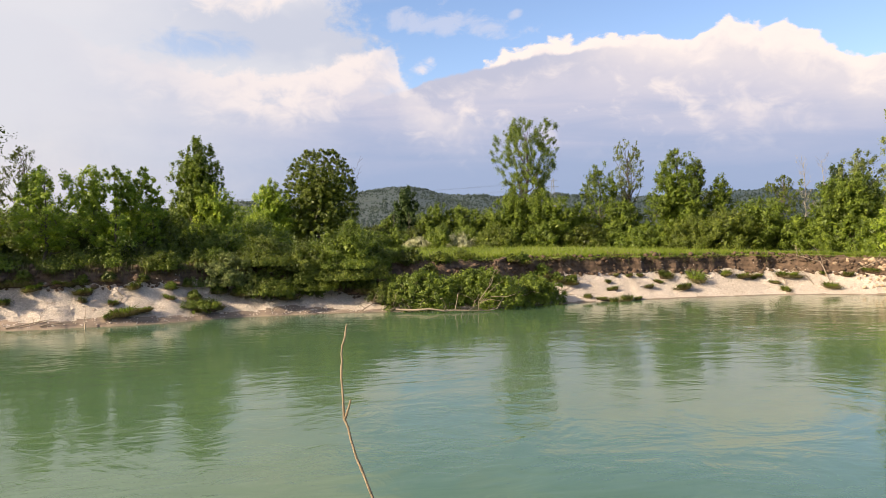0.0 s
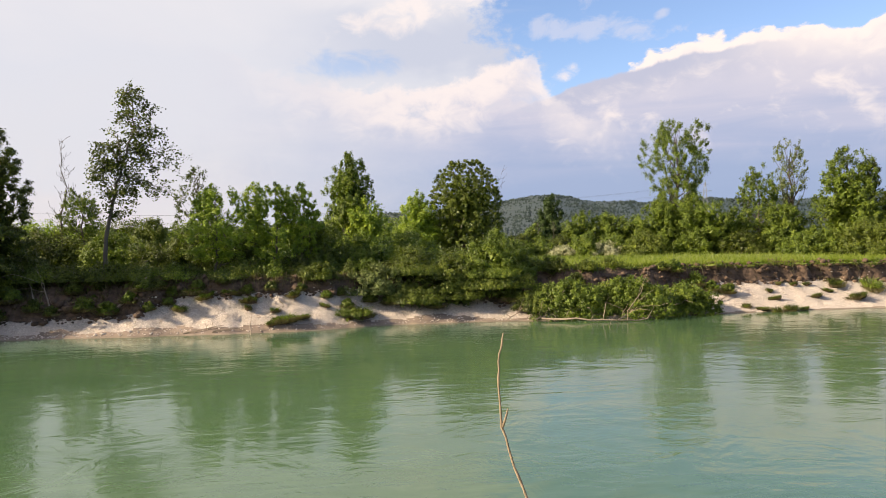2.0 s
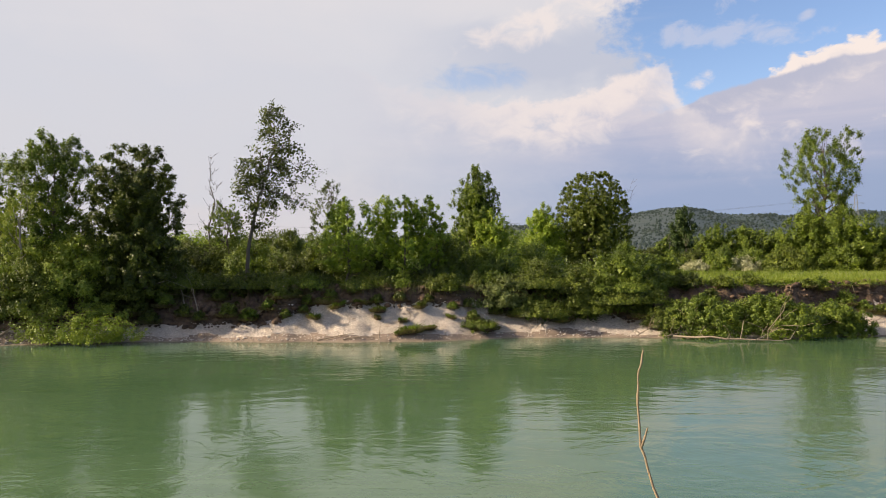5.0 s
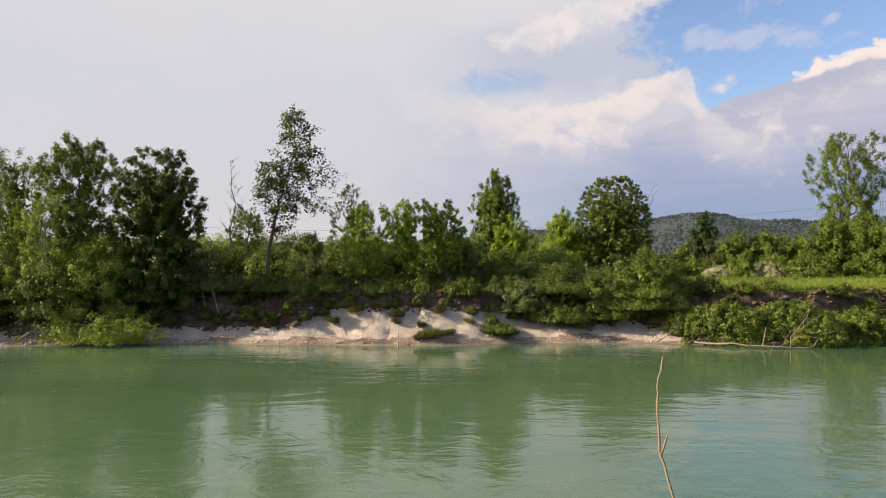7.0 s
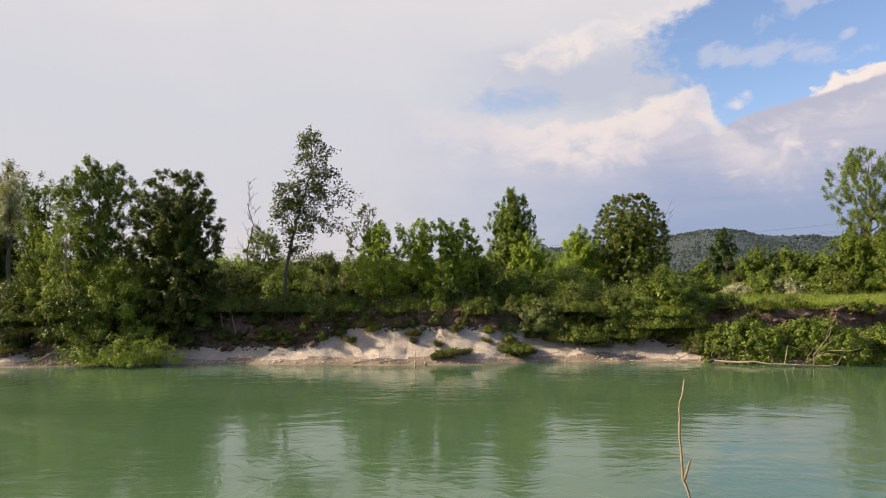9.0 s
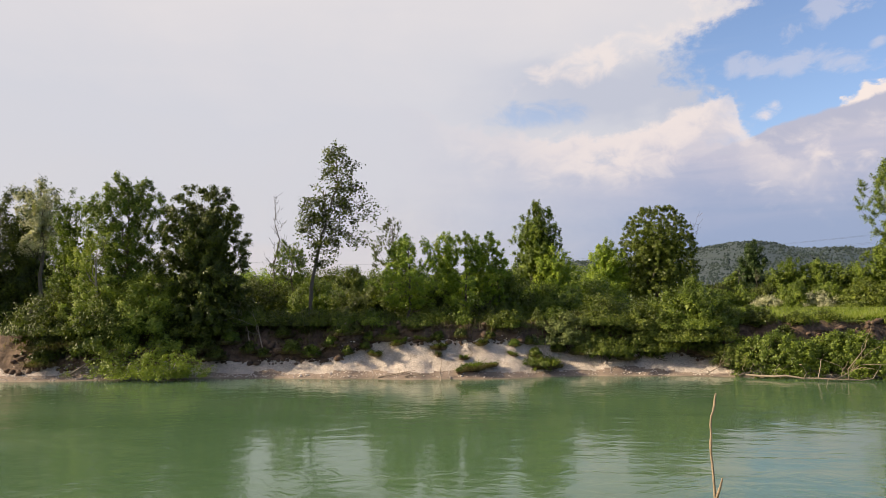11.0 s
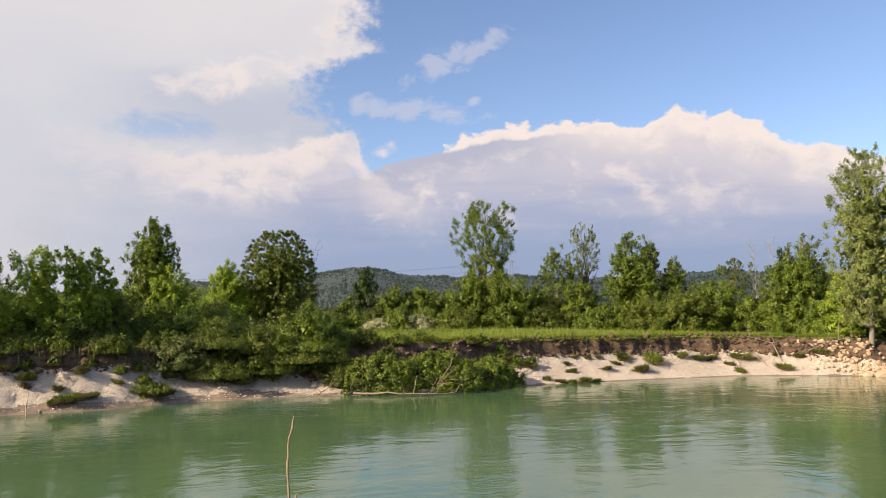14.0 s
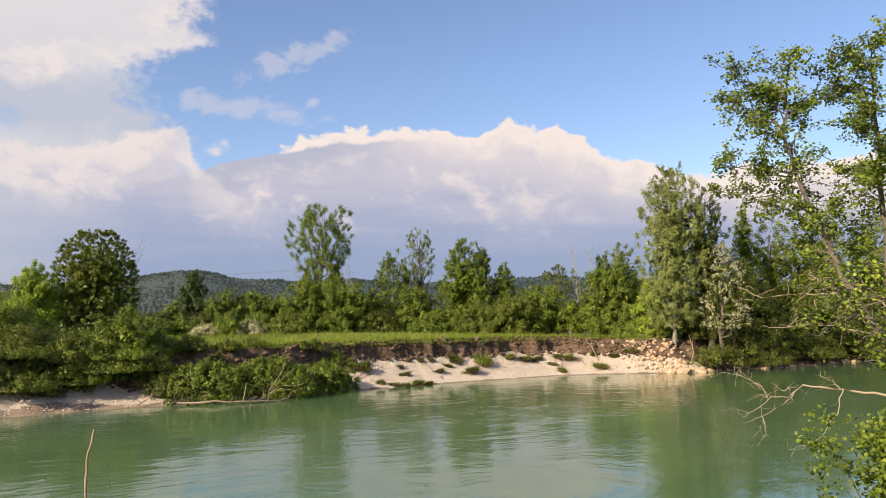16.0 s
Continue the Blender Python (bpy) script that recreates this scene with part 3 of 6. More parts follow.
def plant(name, x, y, top, base, wide, style, leaves, kind, label, seed, size=0.17, clumps=70, clump=0.16, trunk=0.0, lean=(0, 0), bark=None,
          category="tree", group="", limbs=14, gap=0.0, sink=0.0, shell=0.42, deep=1.0, flat=0.7, lobes=0.6):
    """One tree or shrub: a tapered trunk, limbs that reach the boughs, and a crown of leaves gathered in boughs.
    top, base: heights of the crown above the water; wide: its breadth; gap: the share of boughs left empty."""
    rng = np.random.default_rng(seed)
    clumps = int(clumps * 2.3)
    gz = ground_at(x, y) - sink
    holder = tagged(new(name), label, category, group)
    holder.location = (x, y, gz)
    hs, rs = PROFILE[style]
    tall = top - base
    ph = rng.uniform(0, 6.28, 6)
    pts = []
    while len(pts) < clumps:
        h, a = rng.random(), rng.uniform(0, 2 * math.pi)
        r = float(np.interp(h, hs, rs))
        if rng.random() > r + 0.15:
            continue
        lobe = 1 + lobes * (0.20 * math.sin(2 * a + ph[0] + 4 * h) + 0.15 * math.sin(5 * a + ph[1] + 7 * h) + 0.10 * math.sin(9 * h + ph[2]))
        rad = r * wide / 2 * lobe * (rng.random() ** shell)
        cx, cy = rad * math.cos(a), rad * math.sin(a) * deep
        if gap and noise.noise((cx * 0.9 + ph[3], cy * 0.9, h * tall * 0.7 + ph[4])) < gap - 0.5:
            continue
        z = base - gz + h * tall * (1.0 if lobes < 0.1 else 0.94 + 0.06 * math.sin(3 * a + ph[5]))
        pts.append((cx + lean[0] * h, cy + lean[1] * h, z, rad, h))
    pts = np.array(pts)
    # every bough carries a fan of leafy shoots
    out_k, up_k, droop = HABIT[style]
    per = np.maximum(4, rng.poisson(leaves * 1.55 / clumps, clumps))
    own = np.repeat(np.arange(clumps), per)
    hub = np.stack([lean[0] * pts[:, 4], lean[1] * pts[:, 4], np.full(clumps, base - gz + 0.2 * tall)], 1)
    away = pts[:, :3] - hub
    away /= np.linalg.norm(away, axis=1)[:, None] + 1e-6
    shoots = 7
    way = away[:, None, :] * out_k + np.array((0, 0, up_k)) + rng.normal(0, 0.7, (clumps, shoots, 3))
    way /= np.linalg.norm(way, axis=2)[:, :, None]
    reach = np.clip(clump * wide * rng.uniform(0.7, 1.5, (clumps, shoots)), 0.16, None)
    pick = rng.integers(0, shoots, len(own))
    k = rng.random(len(own)) ** 0.85
    ln = reach[own, pick][:, None]
    off = rng.normal(0, 1, (len(own), 3)) * ln * (0.20 - 0.11 * k)[:, None] * np.array((1, 1, min(1.0, flat + 0.15)))
    centre = pts[own, :3] + way[own, pick] * ln * (k - 0.38)[:, None] + off
    centre[:, 2] -= droop * ln[:, 0] * k * k
    normal = away[own] * 0.55 + off / np.linalg.norm(off, axis=1)[:, None] * 0.75 + np.array((0, 0, 0.15))
    under = centre[:, 2] < 0.05
    centre[under, 2] = 0.05 + np.abs(rng.normal(0, 0.22, int(under.sum()))) * min(1.0, tall)
    v, f = leaf_blades(centre, normal, size * 0.81, rng)
    if not gap:                              # oversized leaves added deep in a dense crown to block light and darken it
        m = leaves // 8
        some = pts[rng.integers(0, clumps, m), :3].copy()
        mid = np.array((lean[0] * 0.4, lean[1] * 0.4, base - gz + 0.42 * tall))
        inner = mid + (some - mid) * rng.uniform(0.10, 0.80, (m, 1))
        v2, f2 = leaf_blades(inner, rng.normal(0, 1, (m, 3)), size * 2.8, rng)
        v, f = np.concatenate([v, v2]), np.concatenate([f, f2 + len(v)])
    child("crown", mesh_from("crown", v, f, [LEAF[kind]]), holder)
    # wood
    bark = bark or BARK
    tr = trunk or max(0.05, 0.018 * (top - gz))
    tip_z = base - gz + 0.86 * tall
    stem = curve_path((0, 0, -0.25), (lean[0] * 0.86, lean[1] * 0.86, tip_z), (0.03 * tall * math.sin(ph[0]) - lean[0] * 0.1, 0.02 * tall, 0), 8, rng, 0.05)
    radii = [tr * (1.25 if i == 0 else 1 - 0.88 * i / 8) for i in range(9)]
    child("trunk", mesh_from("trunk", *[np.array(q) for q in tube(stem, radii, 8)], [bark], None, True), holder)
    pieces = []
    order = [*np.argsort(-pts[:, 2])[:4], *rng.permutation(clumps)[:limbs]]
    for k in order:
        goal = Vector(pts[k, :3])
        frac = min(0.9, max(0.12, (goal.z - 0.25 * tall * rng.uniform(0.5, 1.4)) / max(tip_z, 0.1)))
        i = min(7, int(frac * 8))
        root = stem[i].lerp(stem[i + 1], frac * 8 - i)
        r0 = radii[i] * rng.uniform(0.35, 0.6)
        path = curve_path(root, goal, (0, 0, -0.05 * (goal - root).length), 5, rng, 0.12)
        pieces.append(tube(path, [max(0.008, r0 * (1 - 0.85 * j / 5)) for j in range(6)], 5))
    if limbs >= 40:                          # an airy crown shows its limbs one by one
        for vs, fs in pieces:
            child("limb", mesh_from("limb", np.array(vs), fs, [bark], None, True), holder)
    else:
        vs, fs = join_tubes(pieces)
        child("branchwork", mesh_from("branchwork", vs, fs, [bark], None, True), holder)["kind"] = "stuff"
    return holder


def bare_tree(name, x, y, top, wide, label, seed, bark=None, twigs=40, category="tree", trunk=0.09, lean=(0, 0)):
    """A dead or leafless sapling: stem, limbs and fine twigs."""
    rng = np.random.default_rng(seed)
    gz = ground_at(x, y)
    holder = tagged(new(name), label, category)
    holder.location = (x, y, gz)
    tall = top - gz
    stem = curve_path((0, 0, -0.2), (lean[0], lean[1], tall), (0.03 * tall, 0, 0), 9, rng, 0.06)
    rad = [trunk * (1 - 0.9 * i / 9) for i in range(10)]
    child("trunk", mesh_from("trunk", *[np.array(q) for q in tube(stem, rad, 7)], [bark or BARK], None, True), holder)
    big = []
    for _ in range(twigs):
        k = rng.uniform(0.3, 0.97)
        i = int(k * 9)
        root = stem[i].lerp(stem[min(9, i + 1)], k * 9 - i)
        a, ln = rng.uniform(0, 6.28), wide * 0.5 * rng.uniform(0.4, 1.1) * (1.15 - 0.6 * k)
        goal = root + Vector((math.cos(a) * ln, math.sin(a) * ln, ln * rng.uniform(0.6, 1.7)))
        path = curve_path(root, goal, (0, 0, -0.1 * ln), 4, rng, 0.1)
        big.append(tube(path, [max(0.008, 0.35 * rad[i] * (1 - 0.8 * j / 4)) for j in range(5)], 5))
        for _ in range(3):
            r2 = path[rng.integers(1, 4)]
            g2 = r2 + Vector(rng.normal(0, 0.22 * ln, 3)) + Vector((0, 0, 0.25 * ln))
            big.append(tube(curve_path(r2, g2, (0, 0, 0), 2, rng), [0.012, 0.009, 0.006], 4))
    vs, fs = join_tubes(big)
    child("branchwork", mesh_from("branchwork", vs, fs, [bark or BARK], None, True), holder)["kind"] = "stuff"
    return holder


def tuft_mesh(rng, blades, height, reach, wide, mat, extra=None):
    n = blades
    a, r = rng.uniform(0, 6.28, n), reach * np.sqrt(rng.random(n))
    foot = np.stack([r * np.cos(a), r * np.sin(a), np.zeros(n) - 0.03], 1)
    h = height * rng.uniform(0.5, 1.1, n)
    out = np.stack([np.cos(a), np.sin(a), np.zeros(n)], 1) * (h * rng.uniform(0.3, 1.3, n))[:, None] + rng.normal(0, 0.08, (n, 3))
    q = rng.uniform(0, 3.14, n)
    w = np.stack([np.cos(q), np.sin(q), np.zeros(n)], 1) * wide
    mid = foot + out * 0.35 + np.stack([0 * h, 0 * h, h * 0.65], 1)
    tip = foot + out + np.stack([0 * h, 0 * h, h * rng.uniform(0.15, 1.0, n)], 1)
    v = np.stack([foot - w, foot + w, mid + w * 0.8, mid - w * 0.8, tip], 1).reshape(-1, 3)
    b = np.arange(n)[:, None] * 5
    f4 = b + np.array((0, 1, 2, 3))
    f3 = b + np.array((3, 2, 4, 4))
    faces = [tuple(x) for x in f4] + [tuple(x[:3]) for x in f3]
    me = bpy.data.meshes.new("blades")
    me.from_pydata(v.tolist(), [], [tuple(int(i) for i in f) for f in faces])
    me.materials.append(mat)
    return me

# Trees and shrubs of the far bank, from upstream to downstream
plant("tree", -43.3, 30.4, 11.30, 1.60, 4.90, "dome", 25200, "deep", "dark leafy tree with brownish tips above the river bank", 11, size=0.140, clumps=108, category="tree")
plant("tree", -40.3, 28.8, 10.84, 6.50, 2.70, "dome", 5200, "blossom", "tree top with pale cream dried blossom among dark foliage", 12, size=0.119, clumps=48, category="tree")
# two trees added at the upstream end to extend the wood and its shade
plant("tree", -44.32, 27.39, 10.13, 0.63, 6.07, "dome", 25200, "deep", "dark leafy tree added upstream to extend and shade the wood", 13, size=0.140, clumps=108, category="tree")
plant("tree", -49.78, 25.88, 10.59, 0.58, 6.97, "dome", 25200, "deep", "dark leafy tree added upstream to extend and shade the wood", 14, size=0.140, clumps=108, category="tree")
plant("tree", -35.38, 27.15, 9.64, 2.12, 2.04, "column", 10400, "fresh", "slender green tree with a ragged narrow top", 15, size=0.119, clumps=84, clump=0.224, category="tree")
plant("tree", -32.10, 27.99, 10.32, 3.32, 4.07, "column", 39200, "fresh", "tall many-stemmed tree with spreading dark green boughs", 16, size=0.126, clumps=190, gap=0.08, clump=0.11, limbs=30, category="tree")
plant("tree", -31.85, 25.96, 7.55, 2.24, 3.43, "dome", 10400, "yellow", "thin sunlit tree with yellowish green foliage and slim trunk", 17, size=0.112, clumps=114, gap=0.4, clump=0.099, bark=PALE_BARK, category="tree")
plant("shrub", -29.78, 27.43, 5.24, 1.36, 4.09, "bush", 13000, "yellow", "sunlit yellow-green shrub under dark trees", 18, size=0.119, clumps=72, category="shrub")
plant("shrub", -30.96, 25.79, 3.89, 1.17, 3.75, "bush", 9000, "olive", "olive green shrub with creamy flower heads on the bank", 19, size=0.119, clumps=60, category="shrub")
plant("tree", -28.09, 29.42, 9.88, 1.27, 5.04, "lime", 58799, "deep", "dense dark green tree with a broad rounded crown", 20, size=0.126, clumps=252, clump=0.084, lobes=0.3, category="tree")
# part of the shade on these two shrubs is in their deep leaf colour
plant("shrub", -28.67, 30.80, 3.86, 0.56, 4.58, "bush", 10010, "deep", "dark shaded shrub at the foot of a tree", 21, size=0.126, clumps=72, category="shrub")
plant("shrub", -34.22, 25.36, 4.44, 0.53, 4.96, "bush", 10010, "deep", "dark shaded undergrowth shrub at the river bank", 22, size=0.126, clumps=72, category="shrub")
plant("shrub", -29.37, 26.09, 1.75, -0.30, 8.60, "dome", 15000, "yellow", "fallen leafy bough sprawling over the gravel into the water", 23, size=0.105, clumps=171, clump=0.063, gap=0.3, deep=0.45, flat=0.4, limbs=30, sink=0.3, category="shrub")
plant("tree", -29.22, 38.16, 7.57, 4.22, 2.39, "dome", 6000, "fresh", "sunlit young tree with loose green foliage", 24, size=0.119, clumps=133, gap=0.2, clump=0.108, category="tree")
plant("shrub", -28.14, 43.79, 5.86, 3.05, 3.03, "bush", 7200, "olive", "round sunlit green thicket behind the bank", 25, size=0.140, clumps=84, category="shrub")
plant("shrub", -31.13, 36.62, 5.11, 2.46, 3.36, "bush", 4680, "deep", "dark leafy thicket behind the bank", 26, size=0.140, clumps=72, category="shrub")
plant("shrub", -29.69, 40.31, 5.39, 2.36, 3.70, "bush", 7600, "fresh", "leafy green thicket behind a leaning poplar", 27, size=0.140, clumps=72, category="shrub")
plant("shrub", -29.59, 36.61, 4.87, 1.79, 5.12, "bush", 6500, "deep", "leafy green thicket on top of the bank", 28, size=0.140, clumps=84, category="shrub")
plant("shrub", -25.98, 36.81, 4.85, 2.51, 3.85, "bush", 9000, "fresh", "dark leafy thicket on top of the bank", 29, size=0.140, clumps=72, category="shrub")
plant("tree", -21.30, 37.41, 8.42, 3.86, 2.80, "dome", 6400, "deep", "airy dark alder with thin horizontal boughs", 30, size=0.098, clumps=142, gap=0.35, clump=0.090, limbs=45, flat=0.5, category="tree")
plant("tree", -19.02, 35.24, 7.16, 3.26, 3.50, "dome", 10400, "bright", "young tree with bright sunlit light green leaves", 31, size=0.133, clumps=142, gap=0.3, clump=0.099, category="tree")
plant("tree", -18.52, 38.85, 7.72, 3.85, 1.59, "column", 5200, "bright", "slim young tree with an upright tip", 32, size=0.119, clumps=48, clump=0.224, category="tree")
plant("tree", -16.56, 37.11, 7.47, 2.93, 2.63, "dome", 12400, "bright", "bushy green tree with upright shoots", 33, size=0.126, clumps=152, clump=0.099, gap=0.22, lobes=1.2, category="tree")
plant("tree", -15.50, 37.99, 7.44, 2.92, 2.43, "dome", 12000, "bright", "bushy green tree with upright pointed shoots", 34, size=0.126, clumps=152, clump=0.099, gap=0.22, lobes=1.2, category="tree")
plant("shrub", -21.58, 37.25, 4.81, 2.23, 3.68, "bush", 8400, "olive", "low dry-looking shrub along the bank edge", 35, size=0.119, clumps=60, category="shrub")
plant("shrub", -18.82, 37.59, 4.63, 2.26, 4.25, "bush", 6760, "deep", "dark shrub along the bank edge", 36, size=0.119, clumps=72, category="shrub")
plant("shrub", -14.98, 39.27, 5.27, 1.93, 3.60, "bush", 10400, "olive", "brownish green shrub along the bank edge", 37, size=0.119, clumps=72, category="shrub")
plant("shrub", -22.97, 36.42, 4.49, 2.08, 3.68, "bush", 5460, "deep", "dark shrub along the bank edge", 38, size=0.119, clumps=60, category="shrub")
plant("tree", -14.86, 44.61, 9.79, 3.83, 3.85, "cone", 20000, "fresh", "tall pointed tree with silvery green ragged boughs", 39, size=0.126, clumps=156, clump=0.095, limbs=30, lobes=0.9, category="tree")
plant("tree", -13.33, 43.21, 6.74, 3.15, 2.85, "dome", 9200, "bright", "leafy green tree with loose boughs beside a taller one", 40, size=0.126, clumps=72, clump=0.146, category="tree")
plant("shrub", -13.16, 42.01, 4.64, 2.17, 4.79, "bush", 10000, "fresh", "brownish green thicket on top of the bank", 41, size=0.126, clumps=84, category="shrub")
plant("tree", -14.10, 60.39, 8.32, 2.82, 3.69, "dome", 15000, "bright", "bright green dense round-topped tree", 42, size=0.154, clumps=108, clump=0.134, category="tree")
plant("tree", -10.47, 63.14, 11.12, 2.55, 6.55, "lime", 60000, "olive", "large lime tree with a dense domed crown", 43, size=0.13, clumps=560, clump=0.046, shell=0.20, lobes=0.04, category="tree")
plant("shrub", -12.39, 48.45, 4.90, 1.55, 5.84, "bush", 12000, "fresh", "green thicket at the edge of the meadow", 44, size=0.140, clumps=84, category="shrub")
plant("shrub", -9.25, 38.40, 4.03, 0.86, 3.48, "bush", 11000, "olive", "willow shrub with dusty olive foliage on the bank", 45, size=0.105, clumps=96, clump=0.123, category="shrub")
plant("shrub", -7.27, 38.83, 3.64, 0.68, 3.48, "bush", 10000, "olive", "willow shrub with dusty olive foliage on the bank", 46, size=0.105, clumps=96, clump=0.123, category="shrub")
plant("shrub", -11.04, 36.68, 2.96, 1.23, 3.04, "bush", 8400, "grey", "grey-green willow shrub hanging over the gravel", 47, size=0.105, clumps=72, clump=0.134, category="shrub")
plant("shrub", -11.53, 34.73, 0.88, 0.20, 2.05, "bush", 3000, "olive", "low tangled shrub on the gravel slope", 48, size=0.098, clumps=60, clump=0.123, category="shrub")
plant("shrub", -8.96, 37.14, 1.95, 0.68, 3.06, "bush", 9200, "olive", "tangled olive shrub reaching down to the water", 49, size=0.098, clumps=84, clump=0.123, category="shrub")
plant("shrub", -5.11, 40.18, 4.77, 1.03, 4.48, "bush", 19000, "fresh", "broad sunlit shrub with fine green leaves", 50, size=0.105, clumps=156, clump=0.095, category="shrub")
plant("shrub", -5.45, 39.63, 2.56, 0.92, 4.85, "bush", 11000, "olive", "low olive shrub in front of a larger one", 51, size=0.105, clumps=96, clump=0.112, category="shrub")
plant("shrub", -6.90, 38.38, 1.53, 0.63, 2.79, "bush", 5200, "olive", "low tangled shrub above the waterline", 52, size=0.098, clumps=54, clump=0.134, category="shrub")
plant("shrub", -1.18, 39.38, 2.04, -0.16, 4.89, "bush", 18000, "fresh", "dense leafy shrub with layered dark green sprays over the water", 53, size=0.119, clumps=204, clump=0.084, flat=0.45, deep=0.8, sink=0.55, category="shrub")
plant("shrub", 2.04, 40.15, 2.06, -0.14, 4.99, "bush", 18000, "fresh", "dense leafy shrub with layered green sprays over the water", 54, size=0.119, clumps=204, clump=0.084, flat=0.45, deep=0.8, sink=0.55, category="shrub")
plant("shrub", 4.86, 41.92, 1.72, -0.23, 4.17, "bush", 15000, "fresh", "dense leafy shrub with layered green sprays over the water", 55, size=0.119, clumps=180, clump=0.090, flat=0.45, deep=0.8, sink=0.55, category="shrub")
plant("shrub", -2.81, 38.90, 1.55, -0.08, 2.48, "bush", 6000, "olive", "tangled shrub beside a leafy bush", 56, size=0.105, clumps=54, clump=0.134, category="shrub")
plant("tree", -4.65, 91.88, 9.94, 2.15, 4.42, "cone", 13000, "conifer", "dark conical tree behind the meadow", 57, size=0.224, clumps=108, clump=0.123, category="tree")
plant("tree", -1.05, 85.99, 7.64, 2.26, 4.47, "dome", 9200, "fresh", "rounded green tree at the far edge of the meadow", 58, size=0.210, clumps=72, clump=0.146, category="tree")
plant("tree", 2.04, 85.98, 7.24, 2.27, 4.87, "dome", 9200, "fresh", "sunlit green tree at the far edge of the meadow", 59, size=0.210, clumps=72, clump=0.146, category="tree")
plant("tree", 5.13, 85.85, 6.71, 2.27, 4.74, "dome", 9200, "fresh", "sunlit green tree at the far edge of the meadow", 60, size=0.210, clumps=72, clump=0.146, category="tree")
plant("tree", -6.04, 83.78, 5.82, 2.31, 3.97, "bush", 7600, "fresh", "green tree at the far edge of the meadow", 61, size=0.210, clumps=60, clump=0.146, category="tree")
plant("tree", -7.45, 81.66, 4.83, 2.35, 4.52, "bush", 7600, "deep", "dark green thicket at the far edge of the meadow", 62, size=0.210, clumps=60, clump=0.146, category="tree")
plant("tree", 9.55, 83.47, 17.2, 5.2, 7.5, "poplar", 30000, "fresh", "tall poplar with an airy crown over steep limbs", 63, size=0.18, clumps=170, gap=0.24, clump=0.095, lobes=0.9, limbs=55, trunk=0.26, category="tree")
plant("tree", 7.48, 80.65, 8.21, 2.37, 5.15, "dome", 10400, "fresh", "feathery green tree at the far edge of the meadow", 64, size=0.210, clumps=72, clump=0.134, category="tree")
plant("tree", 11.17, 79.22, 8.68, 2.40, 6.04, "dome", 12000, "fresh", "feathery light green tree at the far edge of the meadow", 65, size=0.196, clumps=84, clump=0.134, category="tree")
plant("tree", 14.42, 79.71, 6.95, 2.39, 3.83, "dome", 8400, "fresh", "green tree at the far edge of the meadow", 66, size=0.210, clumps=60, clump=0.146, category="tree")
plant("tree", 17.37, 82.18, 11.76, 2.34, 5.63, "dome", 15000, "fresh", "broad green tree with an uneven open top", 67, size=0.196, clumps=180, gap=0.15, clump=0.099, category="tree")
plant("tree", 21.48, 85.34, 14.90, 6.20, 3.94, "vase", 5200, "grey", "thin airy tree with sparse upright limbs", 68, size=0.17, clumps=80, gap=0.3, clump=0.12, limbs=45, category="tree")
plant("tree", 19.30, 79.70, 7.73, 2.39, 5.21, "dome", 10400, "fresh", "sunlit green tree at the far edge of the meadow", 69, size=0.210, clumps=72, clump=0.134, category="tree")
plant("tree", 25.1, 79.17, 13.2, 2.40, 6.77, "dome", 21000, "fresh", "broad dense green tree behind the meadow", 70, size=0.196, clumps=144, clump=0.101, category="tree")
plant("tree", 27.58, 80.40, 12.33, 2.38, 3.71, "dome", 9200, "deep", "dark green tree beside a broad one", 71, size=0.196, clumps=72, clump=0.134, category="tree")
plant("tree", 29.41, 78.68, 10.36, 2.41, 4.14, "cone", 9200, "fresh", "pointed green tree behind the meadow", 72, size=0.210, clumps=72, clump=0.134, category="tree")
plant("shrub", 24.52, 72.99, 5.68, 2.42, 5.86, "bush", 9200, "olive", "pale willow thicket at the meadow edge", 73, size=0.182, clumps=84, clump=0.123, category="shrub")
plant("shrub", 27.61, 71.88, 6.48, 2.44, 6.48, "bush", 10400, "olive", "pale willow thicket at the meadow edge", 74, size=0.182, clumps=84, clump=0.123, category="shrub")
plant("tree", 31.84, 73.39, 7.54, 2.52, 6.73, "dome", 13000, "fresh", "green thicket tree behind the meadow", 75, size=0.210, clumps=90, clump=0.123, category="tree")
plant("tree", 35.27, 76.24, 10.21, 3.63, 3.86, "vase", 4400, "olive", "half bare tree with sparse yellowish leaves", 76, size=0.182, clumps=85, gap=0.35, clump=0.090, limbs=40, category="tree")
plant("shrub", 34.63, 71.01, 5.91, 2.57, 4.66, "bush", 8400, "fresh", "green thicket at the meadow edge", 77, size=0.210, clumps=60, clump=0.146, category="shrub")
plant("shrub", 21.35, 76.06, 5.06, 2.47, 4.66, "bush", 7600, "fresh", "light green thicket at the meadow edge", 78, size=0.210, clumps=60, clump=0.146, category="shrub")
plant("tree", 35.89, 64.72, 9.30, 2.60, 6.98, "dome", 23000, "fresh", "dense green tree standing at the end of the meadow", 79, size=0.182, clumps=156, clump=0.095, category="tree")
plant("tree", 39.35, 69.65, 11.90, 4.73, 4.57, "dome", 9200, "grey", "pale willow behind a dense green tree", 80, size=0.182, clumps=78, clump=0.134, category="tree")
plant("tree", 37.62, 70.60, 11.14, 4.74, 3.15, "cone", 5200, "conifer", "dark conifer behind the meadow trees", 81, size=0.196, clumps=54, clump=0.146, category="tree")
plant("shrub", -2.67, 78.96, 3.53, 2.41, 3.20, "bush", 4400, "blossom", "white flowering shrub at the meadow edge", 82, size=0.154, clumps=48, clump=0.157, category="shrub")
